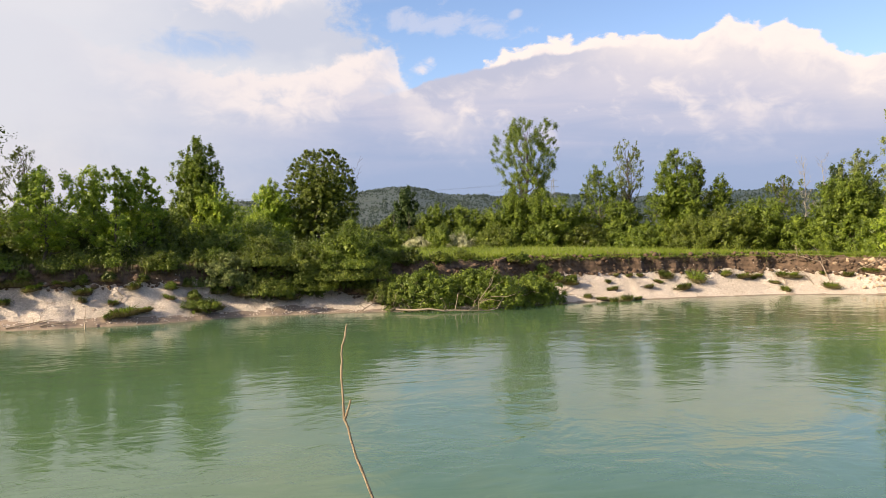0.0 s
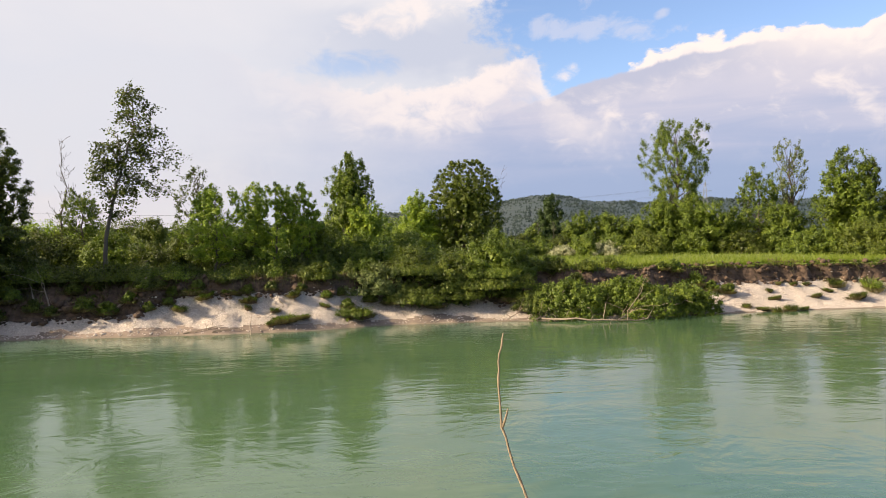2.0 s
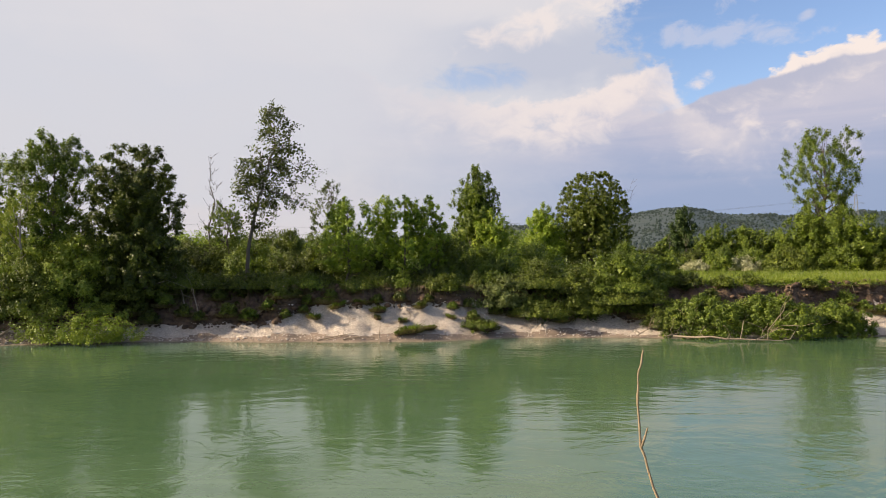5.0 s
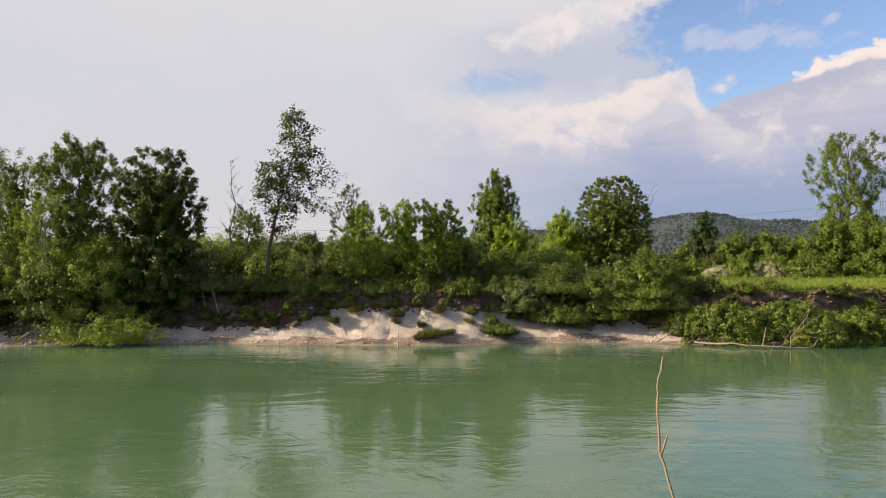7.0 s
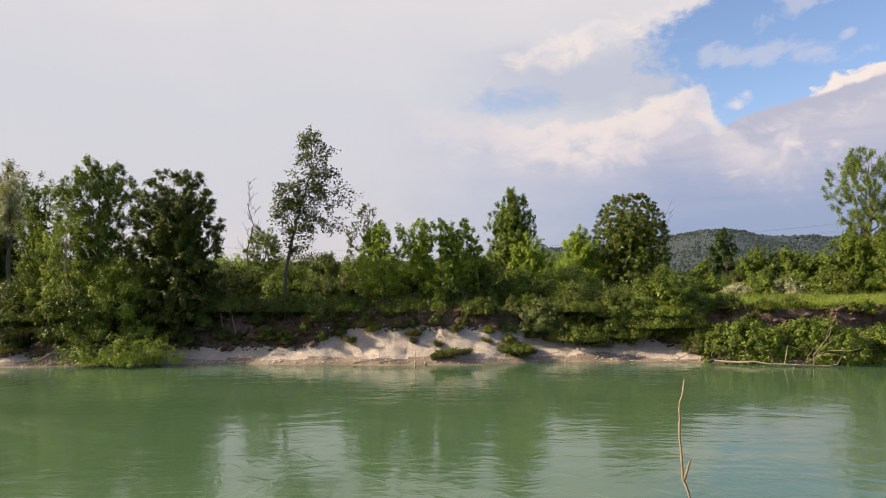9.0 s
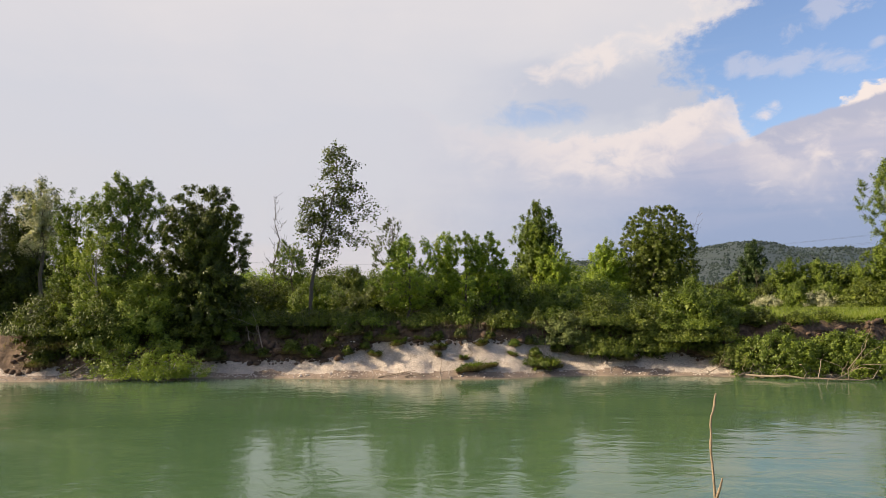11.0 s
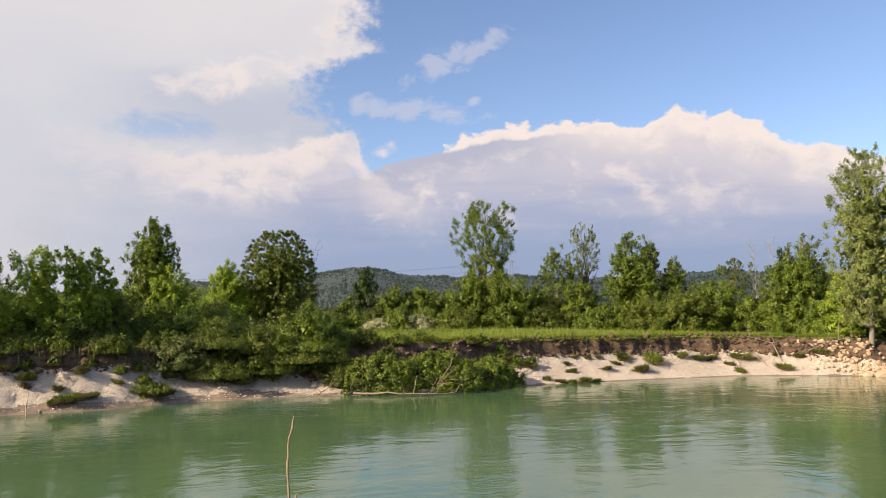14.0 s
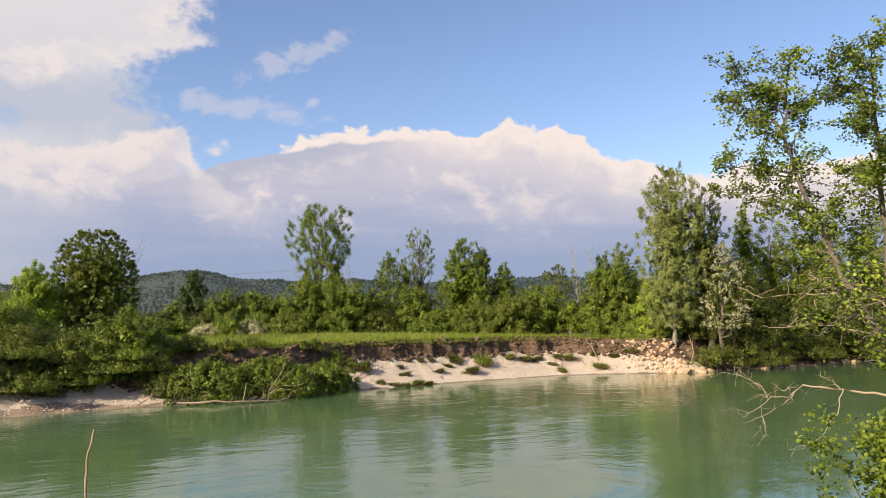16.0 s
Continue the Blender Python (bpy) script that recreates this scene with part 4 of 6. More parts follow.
plant("shrub", 1.70, 78.98, 3.95, 2.41, 3.70, "bush", 4400, "blossom", "white flowering shrub at the meadow edge", 83, size=0.154, clumps=48, clump=0.157, category="shrub")
plant("shrub", -0.25, 80.00, 3.71, 2.39, 3.74, "bush", 5200, "olive", "low shrub between white flowering ones", 84, size=0.168, clumps=48, clump=0.157, category="shrub")
plant("tree", 32.87, 50.19, 16.29, 3.3, 5.0, "column", 46000, "silver", "tall twin-stemmed poplar with silvery sunlit foliage", 85, size=0.125, clumps=240, clump=0.10, limbs=34, trunk=0.17, bark=ASH_BARK, category="tree")
plant("tree", 35.88, 49.95, 14.72, 2.35, 4.27, "column", 19000, "deep", "tall dark green tree beside a silvery poplar", 86, size=0.140, clumps=144, clump=0.101, limbs=30, category="tree")
plant("shrub", 35.85, 48.12, 9.68, 3.25, 3.91, "dome", 4400, "blossom", "shrubby tree covered in cream blossom by the river", 87, size=0.126, clumps=133, clump=0.090, gap=0.3, category="shrub")
plant("shrub", 37.53, 49.36, 9.38, 2.34, 5.47, "dome", 7800, "deep", "dark leafy tree behind cream blossom", 88, size=0.154, clumps=96, clump=0.123, category="shrub")
plant("tree", 32.51, 52.79, 7.31, 2.46, 3.17, "bush", 7200, "bright", "bright green young tree at the end of the meadow", 89, size=0.140, clumps=60, clump=0.146, category="tree")
plant("tree", 42.06, 53.45, 13.54, 2.18, 3.32, "cone", 11000, "fresh", "slim pointed tree in the riverside wood", 90, size=0.168, clumps=84, clump=0.146, category="tree")
plant("tree", 45.60, 54.44, 12.79, 1.62, 5.41, "dome", 14000, "olive", "olive green tree in the riverside wood", 91, size=0.168, clumps=96, clump=0.123, category="tree")
plant("tree", 50.02, 54.57, 13.72, 1.55, 7.18, "dome", 18000, "olive", "broad willow in the riverside wood", 92, size=0.182, clumps=108, clump=0.112, category="tree")
plant("tree", 59.97, 57.43, 13.91, 1.31, 10.07, "dome", 18000, "fresh", "broad green tree in the riverside wood", 93, size=0.196, clumps=108, clump=0.112, category="tree")
plant("tree", 66.57, 54.52, 14.82, 1.30, 11.82, "dome", 18000, "fresh", "broad green tree in the riverside wood", 94, size=0.210, clumps=108, clump=0.112, category="tree")
# undergrowth of the shaded bank: deep leaf colour carries part of that shade
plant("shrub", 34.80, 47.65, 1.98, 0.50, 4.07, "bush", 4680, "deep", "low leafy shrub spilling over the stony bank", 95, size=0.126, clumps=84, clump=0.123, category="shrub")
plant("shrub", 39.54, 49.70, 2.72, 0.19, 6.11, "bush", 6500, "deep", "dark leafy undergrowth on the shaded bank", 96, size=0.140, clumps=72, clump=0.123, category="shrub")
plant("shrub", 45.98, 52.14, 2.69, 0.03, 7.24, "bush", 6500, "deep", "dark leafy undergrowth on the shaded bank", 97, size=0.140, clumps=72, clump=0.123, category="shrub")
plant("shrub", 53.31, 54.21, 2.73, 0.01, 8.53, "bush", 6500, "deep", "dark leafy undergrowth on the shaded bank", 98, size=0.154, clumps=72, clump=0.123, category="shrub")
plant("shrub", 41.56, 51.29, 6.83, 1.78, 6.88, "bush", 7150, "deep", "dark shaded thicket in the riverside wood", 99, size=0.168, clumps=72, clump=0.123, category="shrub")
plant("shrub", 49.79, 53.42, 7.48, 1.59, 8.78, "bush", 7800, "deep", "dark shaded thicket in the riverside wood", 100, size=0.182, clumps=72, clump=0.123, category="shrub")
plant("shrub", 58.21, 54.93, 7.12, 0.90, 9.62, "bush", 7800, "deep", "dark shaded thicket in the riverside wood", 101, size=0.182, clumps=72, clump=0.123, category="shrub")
# added beyond the upstream trees, only to carry the wood on
plant("tree", -44.50, 25.13, 7.33, 0.17, 5.16, "dome", 10000, "deep", "dark leafy tree added upstream to extend the wood", 102, size=0.140, clumps=96, category="tree")
plant("shrub", -9.05, 41.53, 3.39, 1.82, 4.09, "bush", 7200, "fresh", "leafy green shrub at the corner of the meadow", 103, size=0.119, clumps=72, clump=0.123, category="shrub")
plant("shrub", -7.13, 42.41, 3.19, 1.78, 3.79, "bush", 6800, "olive", "olive green shrub at the corner of the meadow", 104, size=0.119, clumps=72, clump=0.123, category="shrub")
plant("shrub", -4.45, 40.25, 1.93, 0.71, 3.54, "bush", 3640, "deep", "dark shrub under the bank edge", 105, size=0.112, clumps=60, clump=0.134, category="shrub")
plant("shrub", -7.91, 39.01, 2.29, 0.81, 3.79, "bush", 3640, "deep", "dark shrub under the bank edge", 106, size=0.112, clumps=60, clump=0.134, category="shrub")
plant("shrub", -7.68, 77.62, 4.31, 2.31, 4.58, "bush", 4600, "fresh", "leafy thicket along the far edge of the meadow", 107, size=0.182, clumps=50, clump=0.134, category="shrub")
plant("shrub", -5.15, 79.83, 4.08, 2.27, 4.19, "bush", 4600, "fresh", "leafy thicket along the far edge of the meadow", 108, size=0.182, clumps=50, clump=0.134, category="shrub")
plant("shrub", -3.08, 81.94, 4.71, 2.22, 4.56, "bush", 2990, "deep", "leafy thicket along the far edge of the meadow", 109, size=0.182, clumps=50, clump=0.134, category="shrub")
plant("shrub", -0.24, 79.00, 4.92, 2.28, 4.39, "bush", 4600, "fresh", "leafy thicket along the far edge of the meadow", 110, size=0.182, clumps=50, clump=0.134, category="shrub")
plant("shrub", 2.73, 80.95, 4.82, 2.24, 4.76, "bush", 4600, "fresh", "leafy thicket along the far edge of the meadow", 111, size=0.182, clumps=50, clump=0.134, category="shrub")
plant("shrub", 5.73, 77.79, 5.02, 2.31, 4.71, "bush", 4600, "olive", "leafy thicket along the far edge of the meadow", 112, size=0.182, clumps=50, clump=0.134, category="shrub")
plant("shrub", 8.60, 79.54, 4.92, 2.27, 5.08, "bush", 4600, "fresh", "leafy thicket along the far edge of the meadow", 113, size=0.182, clumps=50, clump=0.134, category="shrub")
plant("shrub", 12.50, 81.04, 4.94, 2.24, 5.47, "bush", 4600, "fresh", "leafy thicket along the far edge of the meadow", 114, size=0.182, clumps=50, clump=0.134, category="shrub")
plant("shrub", 14.94, 77.58, 5.02, 2.32, 5.02, "bush", 2990, "deep", "leafy thicket along the far edge of the meadow", 115, size=0.182, clumps=50, clump=0.134, category="shrub")
plant("shrub", 18.22, 78.92, 4.79, 2.29, 5.15, "bush", 4600, "fresh", "leafy thicket along the far edge of the meadow", 116, size=0.182, clumps=50, clump=0.134, category="shrub")
plant("shrub", 20.01, 75.39, 4.53, 2.36, 4.58, "bush", 4600, "fresh", "leafy thicket along the far edge of the meadow", 117, size=0.182, clumps=50, clump=0.134, category="shrub")
plant("shrub", 22.98, 76.63, 4.66, 2.34, 4.70, "bush", 4600, "olive", "leafy thicket along the far edge of the meadow", 118, size=0.182, clumps=50, clump=0.134, category="shrub")
plant("shrub", 27.34, 77.31, 4.90, 2.32, 5.21, "bush", 4600, "fresh", "leafy thicket along the far edge of the meadow", 119, size=0.182, clumps=50, clump=0.134, category="shrub")
plant("shrub", 30.04, 73.07, 5.07, 2.41, 5.27, "bush", 4600, "fresh", "leafy thicket along the far edge of the meadow", 120, size=0.182, clumps=50, clump=0.134, category="shrub")
plant("shrub", 33.44, 73.77, 4.97, 2.40, 5.15, "bush", 2990, "deep", "leafy thicket along the far edge of the meadow", 121, size=0.182, clumps=50, clump=0.134, category="shrub")
plant("shrub", 35.48, 69.46, 5.12, 2.49, 5.20, "bush", 4600, "fresh", "leafy thicket along the far edge of the meadow", 122, size=0.182, clumps=50, clump=0.134, category="shrub")
plant("tree", -86.07, 51.12, 5.81, 3.81, 8.66, "dome", 3400, "fresh", "distant green tree of a field hedge", 123, size=0.294, clumps=54, clump=0.146, category="tree")
plant("tree", -98.71, 63.00, 7.25, 3.76, 12.98, "dome", 3400, "fresh", "distant green tree of a field hedge", 124, size=0.294, clumps=54, clump=0.146, category="tree")
plant("tree", -85.82, 58.92, 6.27, 3.78, 10.81, "dome", 3400, "olive", "distant green tree of a field hedge", 125, size=0.294, clumps=54, clump=0.146, category="tree")
plant("tree", -97.38, 71.99, 7.90, 3.72, 11.71, "dome", 3400, "bright", "distant green tree of a field hedge", 126, size=0.294, clumps=54, clump=0.146, category="tree")
plant("tree", -84.51, 67.39, 6.82, 3.74, 9.69, "dome", 3400, "fresh", "distant green tree of a field hedge", 127, size=0.294, clumps=54, clump=0.146, category="tree")
plant("tree", -94.75, 81.66, 6.42, 3.67, 14.27, "dome", 3400, "deep", "distant green tree of a field hedge", 128, size=0.294, clumps=54, clump=0.146, category="tree")
plant("tree", -81.97, 76.44, 7.39, 3.70, 11.99, "dome", 3400, "fresh", "distant green tree of a field hedge", 129, size=0.294, clumps=54, clump=0.146, category="tree")
plant("tree", -90.72, 91.82, 7.04, 3.63, 12.89, "dome", 3400, "fresh", "distant green tree of a field hedge", 130, size=0.294, clumps=54, clump=0.146, category="tree")
plant("tree", -78.05, 85.92, 8.04, 3.65, 10.77, "dome", 3400, "olive", "distant green tree of a field hedge", 131, size=0.294, clumps=54, clump=0.146, category="tree")
plant("tree", -65.94, 79.22, 6.86, 3.68, 12.08, "dome", 3400, "bright", "distant green tree of a field hedge", 132, size=0.294, clumps=54, clump=0.146, category="tree")
plant("tree", -72.61, 95.62, 6.46, 3.61, 13.22, "dome", 3400, "fresh", "distant green tree of a field hedge", 133, size=0.294, clumps=54, clump=0.146, category="tree")
plant("tree", -60.83, 88.10, 7.43, 3.64, 11.03, "dome", 3400, "deep", "distant green tree of a field hedge", 134, size=0.294, clumps=54, clump=0.146, category="tree")
plant("tree", -65.67, 105.25, 7.05, 3.56, 11.91, "dome", 3400, "fresh", "distant green tree of a field hedge", 135, size=0.294, clumps=54, clump=0.146, category="tree")
plant("tree", -54.32, 96.86, 8.02, 3.60, 9.87, "dome", 3400, "fresh", "distant green tree of a field hedge", 136, size=0.294, clumps=54, clump=0.146, category="tree")
plant("tree", -57.26, 114.52, 7.63, 3.52, 14.51, "dome", 3400, "olive", "distant green tree of a field hedge", 137, size=0.294, clumps=54, clump=0.146, category="tree")
plant("tree", -46.51, 105.21, 6.38, 3.56, 12.22, "dome", 3400, "bright", "distant green tree of a field hedge", 138, size=0.294, clumps=54, clump=0.146, category="tree")
plant("tree", -36.78, 95.17, 7.28, 3.60, 10.12, "dome", 3400, "fresh", "distant green tree of a field hedge", 139, size=0.294, clumps=54, clump=0.146, category="tree")
plant("tree", -37.59, 112.93, 6.89, 3.52, 10.96, "dome", 3400, "deep", "distant green tree of a field hedge", 140, size=0.294, clumps=54, clump=0.146, category="tree")
plant("tree", -28.73, 102.05, 7.75, 3.57, 12.35, "dome", 3400, "fresh", "distant green tree of a field hedge", 141, size=0.294, clumps=54, clump=0.146, category="tree")
plant("tree", -27.80, 119.83, 7.38, 3.49, 13.46, "dome", 3400, "fresh", "distant green tree of a field hedge", 142, size=0.294, clumps=54, clump=0.146, category="tree")

plant("shrub", 34.9, 53.6, 6.4, 2.3, 5.6, "bush", 9000, "fresh", "leafy green thicket at the foot of a tall poplar", 190, size=0.14, clumps=80, clump=0.14, category="shrub")
plant("shrub", 36.6, 52.2, 5.6, 2.2, 4.6, "bush", 7000, "deep", "dark thicket under riverside trees", 191, size=0.14, clumps=70, clump=0.14, category="shrub")
plant("shrub", 33.6, 56.5, 5.4, 2.3, 4.8, "bush", 6500, "fresh", "light green thicket behind a tall poplar", 192, size=0.14, clumps=70, clump=0.14, category="shrub")
# mostly deep leaves, whose colour stands in for shade on the slope
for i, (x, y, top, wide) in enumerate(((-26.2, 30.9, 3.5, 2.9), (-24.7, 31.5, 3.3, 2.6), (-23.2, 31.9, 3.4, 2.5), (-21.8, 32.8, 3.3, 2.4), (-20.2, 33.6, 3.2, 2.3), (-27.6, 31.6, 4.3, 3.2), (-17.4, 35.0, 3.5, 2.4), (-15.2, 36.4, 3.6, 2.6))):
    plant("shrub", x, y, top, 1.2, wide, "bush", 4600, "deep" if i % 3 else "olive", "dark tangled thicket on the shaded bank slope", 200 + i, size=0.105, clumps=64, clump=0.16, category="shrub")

# Things of the far bank
def lump_mesh(rng, mat, rough=0.25, squash=0.7):
    """A low irregular stone or clod."""
    bm = bmesh.new()
    bmesh.ops.create_icosphere(bm, subdivisions=1, radius=0.5)
    ph = rng.uniform(0, 50)
    for v in bm.verts:
        k = 1 + rough * noise.noise(v.co * 3.1 + Vector((ph, 0, 0))) + rng.normal(0, rough * 0.22)
        v.co = Vector((v.co.x * k, v.co.y * k * 0.82, v.co.z * k * squash))
    me = bpy.data.meshes.new("stone")
    bm.to_mesh(me)
    bm.free()
    me.materials.append(mat)
    return me


_rng = np.random.default_rng(77)
TUFTS = [tuft_mesh(_rng, 340, 0.42, 0.38, 0.014, m) for m in (LEAF["fresh"], LEAF["olive"], LEAF["deep"], DRY)]
MOUNDS = [lump_mesh(_rng, SOIL, 0.4, 0.35) for _ in range(3)]


def grass_clump(x, y, wide):
    """A sod that slid down the bank: a crumbled mound of soil with grass on it."""
    z = ground_at(x, y)
    k = wide / 0.95
    a = _rng.uniform(0, 360)
    ob = tagged(new("grass_clump"), "sod of green grass slumped on the pale gravel", "grass", "slumped sods")
    ob.matrix_basis = pose(x, y, z, *_rng.uniform(-14, 14, 2), a) @ Matrix.Diagonal((k * _rng.uniform(0.9, 1.3), k * _rng.uniform(0.6, 0.95), max(k * _rng.uniform(0.7, 1.2), 0.5), 1))
    m = child("mound", MOUNDS[_rng.integers(3)], ob)
    m.matrix_basis = pose(0, 0, 0.02) @ Matrix.Diagonal((0.95, 0.95, 0.8, 1))
    t = child("grass_tuft", TUFTS[_rng.integers(3)], ob)
    t.matrix_basis = pose(0, 0, 0.08)
    d = child("dry_grass", TUFTS[3], ob, "dry brown grass blades")
    d.matrix_basis = pose(0.08, -0.12, 0.0) @ Matrix.Diagonal((1.25, 1.25, 0.75, 1))
    d["kind"] = t["kind"] = "stuff"


def weed(x, y, wide, tall, kind, seed):
    """Tangled brush: thin leafy shoots over a mat of dry grass."""
    z = ground_at(x, y)
    k = 0.58 if -8.5 < to_uv(x, y)[0] < 3.5 else 0.85
    wide, tall = wide * k, tall * k
    ob = plant("weed", x, y, z + tall, z + 0.03, wide * 0.9, "bush", int(1150 * wide + 300), kind, "low tangled brush and dry grass on the eroded slope", seed,
               size=0.10, clumps=int(24 * wide + 12), clump=0.20, category="brush", limbs=10, trunk=0.03, group="brush on the slope")
    d = child("dry_grass", TUFTS[3], ob, "dry brown grass blades")
    d.matrix_basis = pose(0, 0, 0.02, 0, 0, seed * 47 % 360) @ Matrix.Diagonal((wide * 1.25, wide * 1.25, tall * 0.95, 1))
    d["kind"] = "stuff"


def dead_bough(points, r, label, seed, twigs=6):
    """A piece of dead wood through a few places on the ground, lifted by the third number."""
    rng = np.random.default_rng(seed)
    pts = [Vector((x, y, max(ground_at(x, y), 0.0) + up)) for x, y, up in points]
    origin = pts[0].copy()
    holder = tagged(new("dead_branch"), label, "branch")
    holder.location = origin
    path = []
    for a, b in zip(pts, pts[1:]):
        for i in range(3):
            path.append(a.lerp(b, i / 3) - origin + Vector(rng.normal(0, r * 0.6, 3)))
    path.append(pts[-1] - origin)
    n = len(path)
    child("stem", mesh_from("stem", *[np.array(q) for q in tube(path, [r * (1 - 0.7 * i / n) for i in range(n)], 6)], [DEAD], None, True), holder)
    ln = (pts[-1] - pts[0]).length
    for _ in range(twigs):
        i = int(rng.integers(1, n))
        goal = path[i] + Vector(rng.normal(0, 0.28 * ln, 3)) * 0.8 + Vector((0, 0, 0.12 * ln))
        goal.z = max(goal.z, path[i].z - 0.1)
        tw = curve_path(path[i], goal, (0, 0, 0.05 * ln), 4, rng, 0.12)
        child("twig", mesh_from("twig", *[np.array(q) for q in tube(tw, [max(0.007, r * 0.4 * (1 - 0.8 * j / 4)) for j in range(5)], 5)], [DEAD], None, True), holder)


def turf_line(u):
    """The broken edge of the turf: its place across the river, how far it hangs over, and its height."""
    w = shore(u) + float(np.interp(u, FORM_U, S2)) + edge_rag(u) * 1.15
    over = 0.10 + 0.42 * max(0.0, noise.noise((u * 0.75, 30.0, 0)) + 0.1) + 0.30 * abs(noise.noise((u * 2.2, 33.0, 0)))
    z = ground_z(u, w + 0.55)
    if u < 12:                               # slumped in places where the trees stand
        z -= 0.32 * max(0.0, noise.noise((u * 0.42, 44.0, 0)) + 0.15)
    return w, over, z


def turf_edge():
    """Sod that hangs over the cut of the bank and shades it."""
    us = np.arange(-25.0, 47.0, 0.13)
    ring = []
    for u in us:
        w, over, z = turf_line(u)
        thick = 0.12 + 0.12 * noise.noise((u * 1.6, 36.0, 0))
        sag = 0.05 + 0.14 * abs(noise.noise((u * 1.1, 38.0, 0)))
        for k, (s, h) in enumerate(((0.60, -0.06), (0.10, 0.03), (-over * 0.7, -sag * 0.4), (-over, -sag), (-over * 0.96, -sag - thick), (-over * 0.4, -sag - thick - 0.10), (0.30, -thick - 0.45))):
            jig = 0.05 * noise.noise((u * 3.7, k * 5.0, 40.0))
            ring.append((*to_xy(u, w + s + jig), z + h + jig * 0.8))
    idx = np.arange(len(ring)).reshape(len(us), 7)
    faces = np.stack([idx[:-1, :-1], idx[1:, :-1], idx[1:, 1:], idx[:-1, 1:]], -1)
    mat = np.tile(np.array((0, 0, 0, 1, 1, 1)), (len(us) - 1, 1))
    me = mesh_from("turf_edge", ring, faces.reshape(-1, 4), [MEADOW, SOIL], mat.ravel())
    tagged(new("turf_edge", me), "ragged turf hanging over the eroded brown bank", "turf", kind="structure")


def meadow_grass():
    """Tall grass of the meadow, thick at the broken edge."""
    rng = np.random.default_rng(9)
    feet = []
    for _ in range(76000):
        near = rng.random() < 0.62
        u = rng.uniform(-24, 47) if near else rng.uniform(3, 47)
        if u < 6 and noise.noise((u * 0.6, 2.0, 17.0)) < rng.uniform(-0.3, 0.6):
            continue
        w, over, z = turf_line(u)
        s = rng.uniform(-over - 0.04, 0.8) if near else 0.2 + 42 * rng.random() ** 2.2
        x, y = to_xy(u, w + s)
        feet.append((x, y, (z - (0.10 if s < -0.6 * over else 0.03)) if near else ground_z(u, w + s) - 0.04, 0.72 if near else 1.0, 1.0 if s < 0.12 - over else 0.0))
    feet = np.array(feet)
    n = len(feet)
    h = feet[:, 3] * rng.uniform(0.16, 0.46, n)
    a = rng.uniform(0, 6.28, n)
    wv = np.stack([np.cos(a), np.sin(a), 0 * a], 1) * rng.uniform(0.012, 0.03, n)[:, None]
    bend = rng.normal(0, 0.35, (n, 3)) * h[:, None]
    bend[:, :2] += np.array((SU, -CU)) * (h * feet[:, 4] * 0.9)[:, None]
    bend[:, 2] = h * np.where(feet[:, 4] > 0, rng.uniform(-0.5, 0.6, n), rng.uniform(0.8, 1.1, n))
    f0 = feet[:, :3]
    v = np.stack([f0 - wv, f0 + wv, f0 + bend], 1).reshape(-1, 3)
    tagged(new("meadow_grass", mesh_from("meadow_grass", v, np.arange(3 * n).reshape(n, 3), [GRASS])), "tall green meadow grass along the broken bank edge", "grass", kind="stuff")


def hanging_grass():
    """Dry grass and roots that hang over the cut of the bank."""
    rng = np.random.default_rng(10)
    feet = []
    for _ in range(40000):
        wild = rng.random() < 0.8
        u = rng.uniform(-25, 12) if wild else rng.uniform(12, 47)
        if noise.noise((u * 0.8, 4.0, 4.0)) + 0.6 * noise.noise((u * 2.7, 9.0, 4.0)) < rng.uniform(-0.35, 0.3) + (0.0 if wild else 0.3):
            continue
        w, over, z = turf_line(u)
        bare = -8.0 < u < 3.5
        s = -over + abs(rng.normal(0, 0.25)) if bare or rng.random() < 0.5 else rng.normal(-0.45, 0.55)
        x, y = to_xy(u, w + s)
        feet.append((x, y, max(ground_z(u, w + s), z - 0.12 if -over < s < 0.3 else -1.0)))
    f0 = np.array(feet)
    n = len(f0)
    h = 0.15 + 0.62 * rng.random(n) ** 2.4
    a = rng.uniform(0, 6.28, n)
    wv = np.stack([np.cos(a), np.sin(a), 0 * a], 1) * rng.uniform(0.006, 0.018, n)[:, None]
    out = rng.normal(0, 0.3, (n, 3))
    out[:, :2] += np.array((SU, -CU)) * 0.5
    mid = f0 + out * h[:, None] * 0.6 + np.stack([0 * h, 0 * h, 0.15 * h], 1)
    tip = f0 + out * h[:, None] - np.stack([0 * h, 0 * h, h * rng.uniform(0.1, 1.0, n)], 1)
    v = np.stack([f0 - wv, f0 + wv, mid + wv, mid - wv, tip], 1).reshape(-1, 3)
    b = np.arange(n)[:, None] * 5
    f = np.concatenate([b + np.array((0, 1, 2)), b + np.array((0, 2, 3)), b + np.array((3, 2, 4))])
    tagged(new("hanging_grass", mesh_from("hanging_grass", v, f, [DRY])), "dry grass and roots hanging over the eroded bank", "grass", kind="stuff")


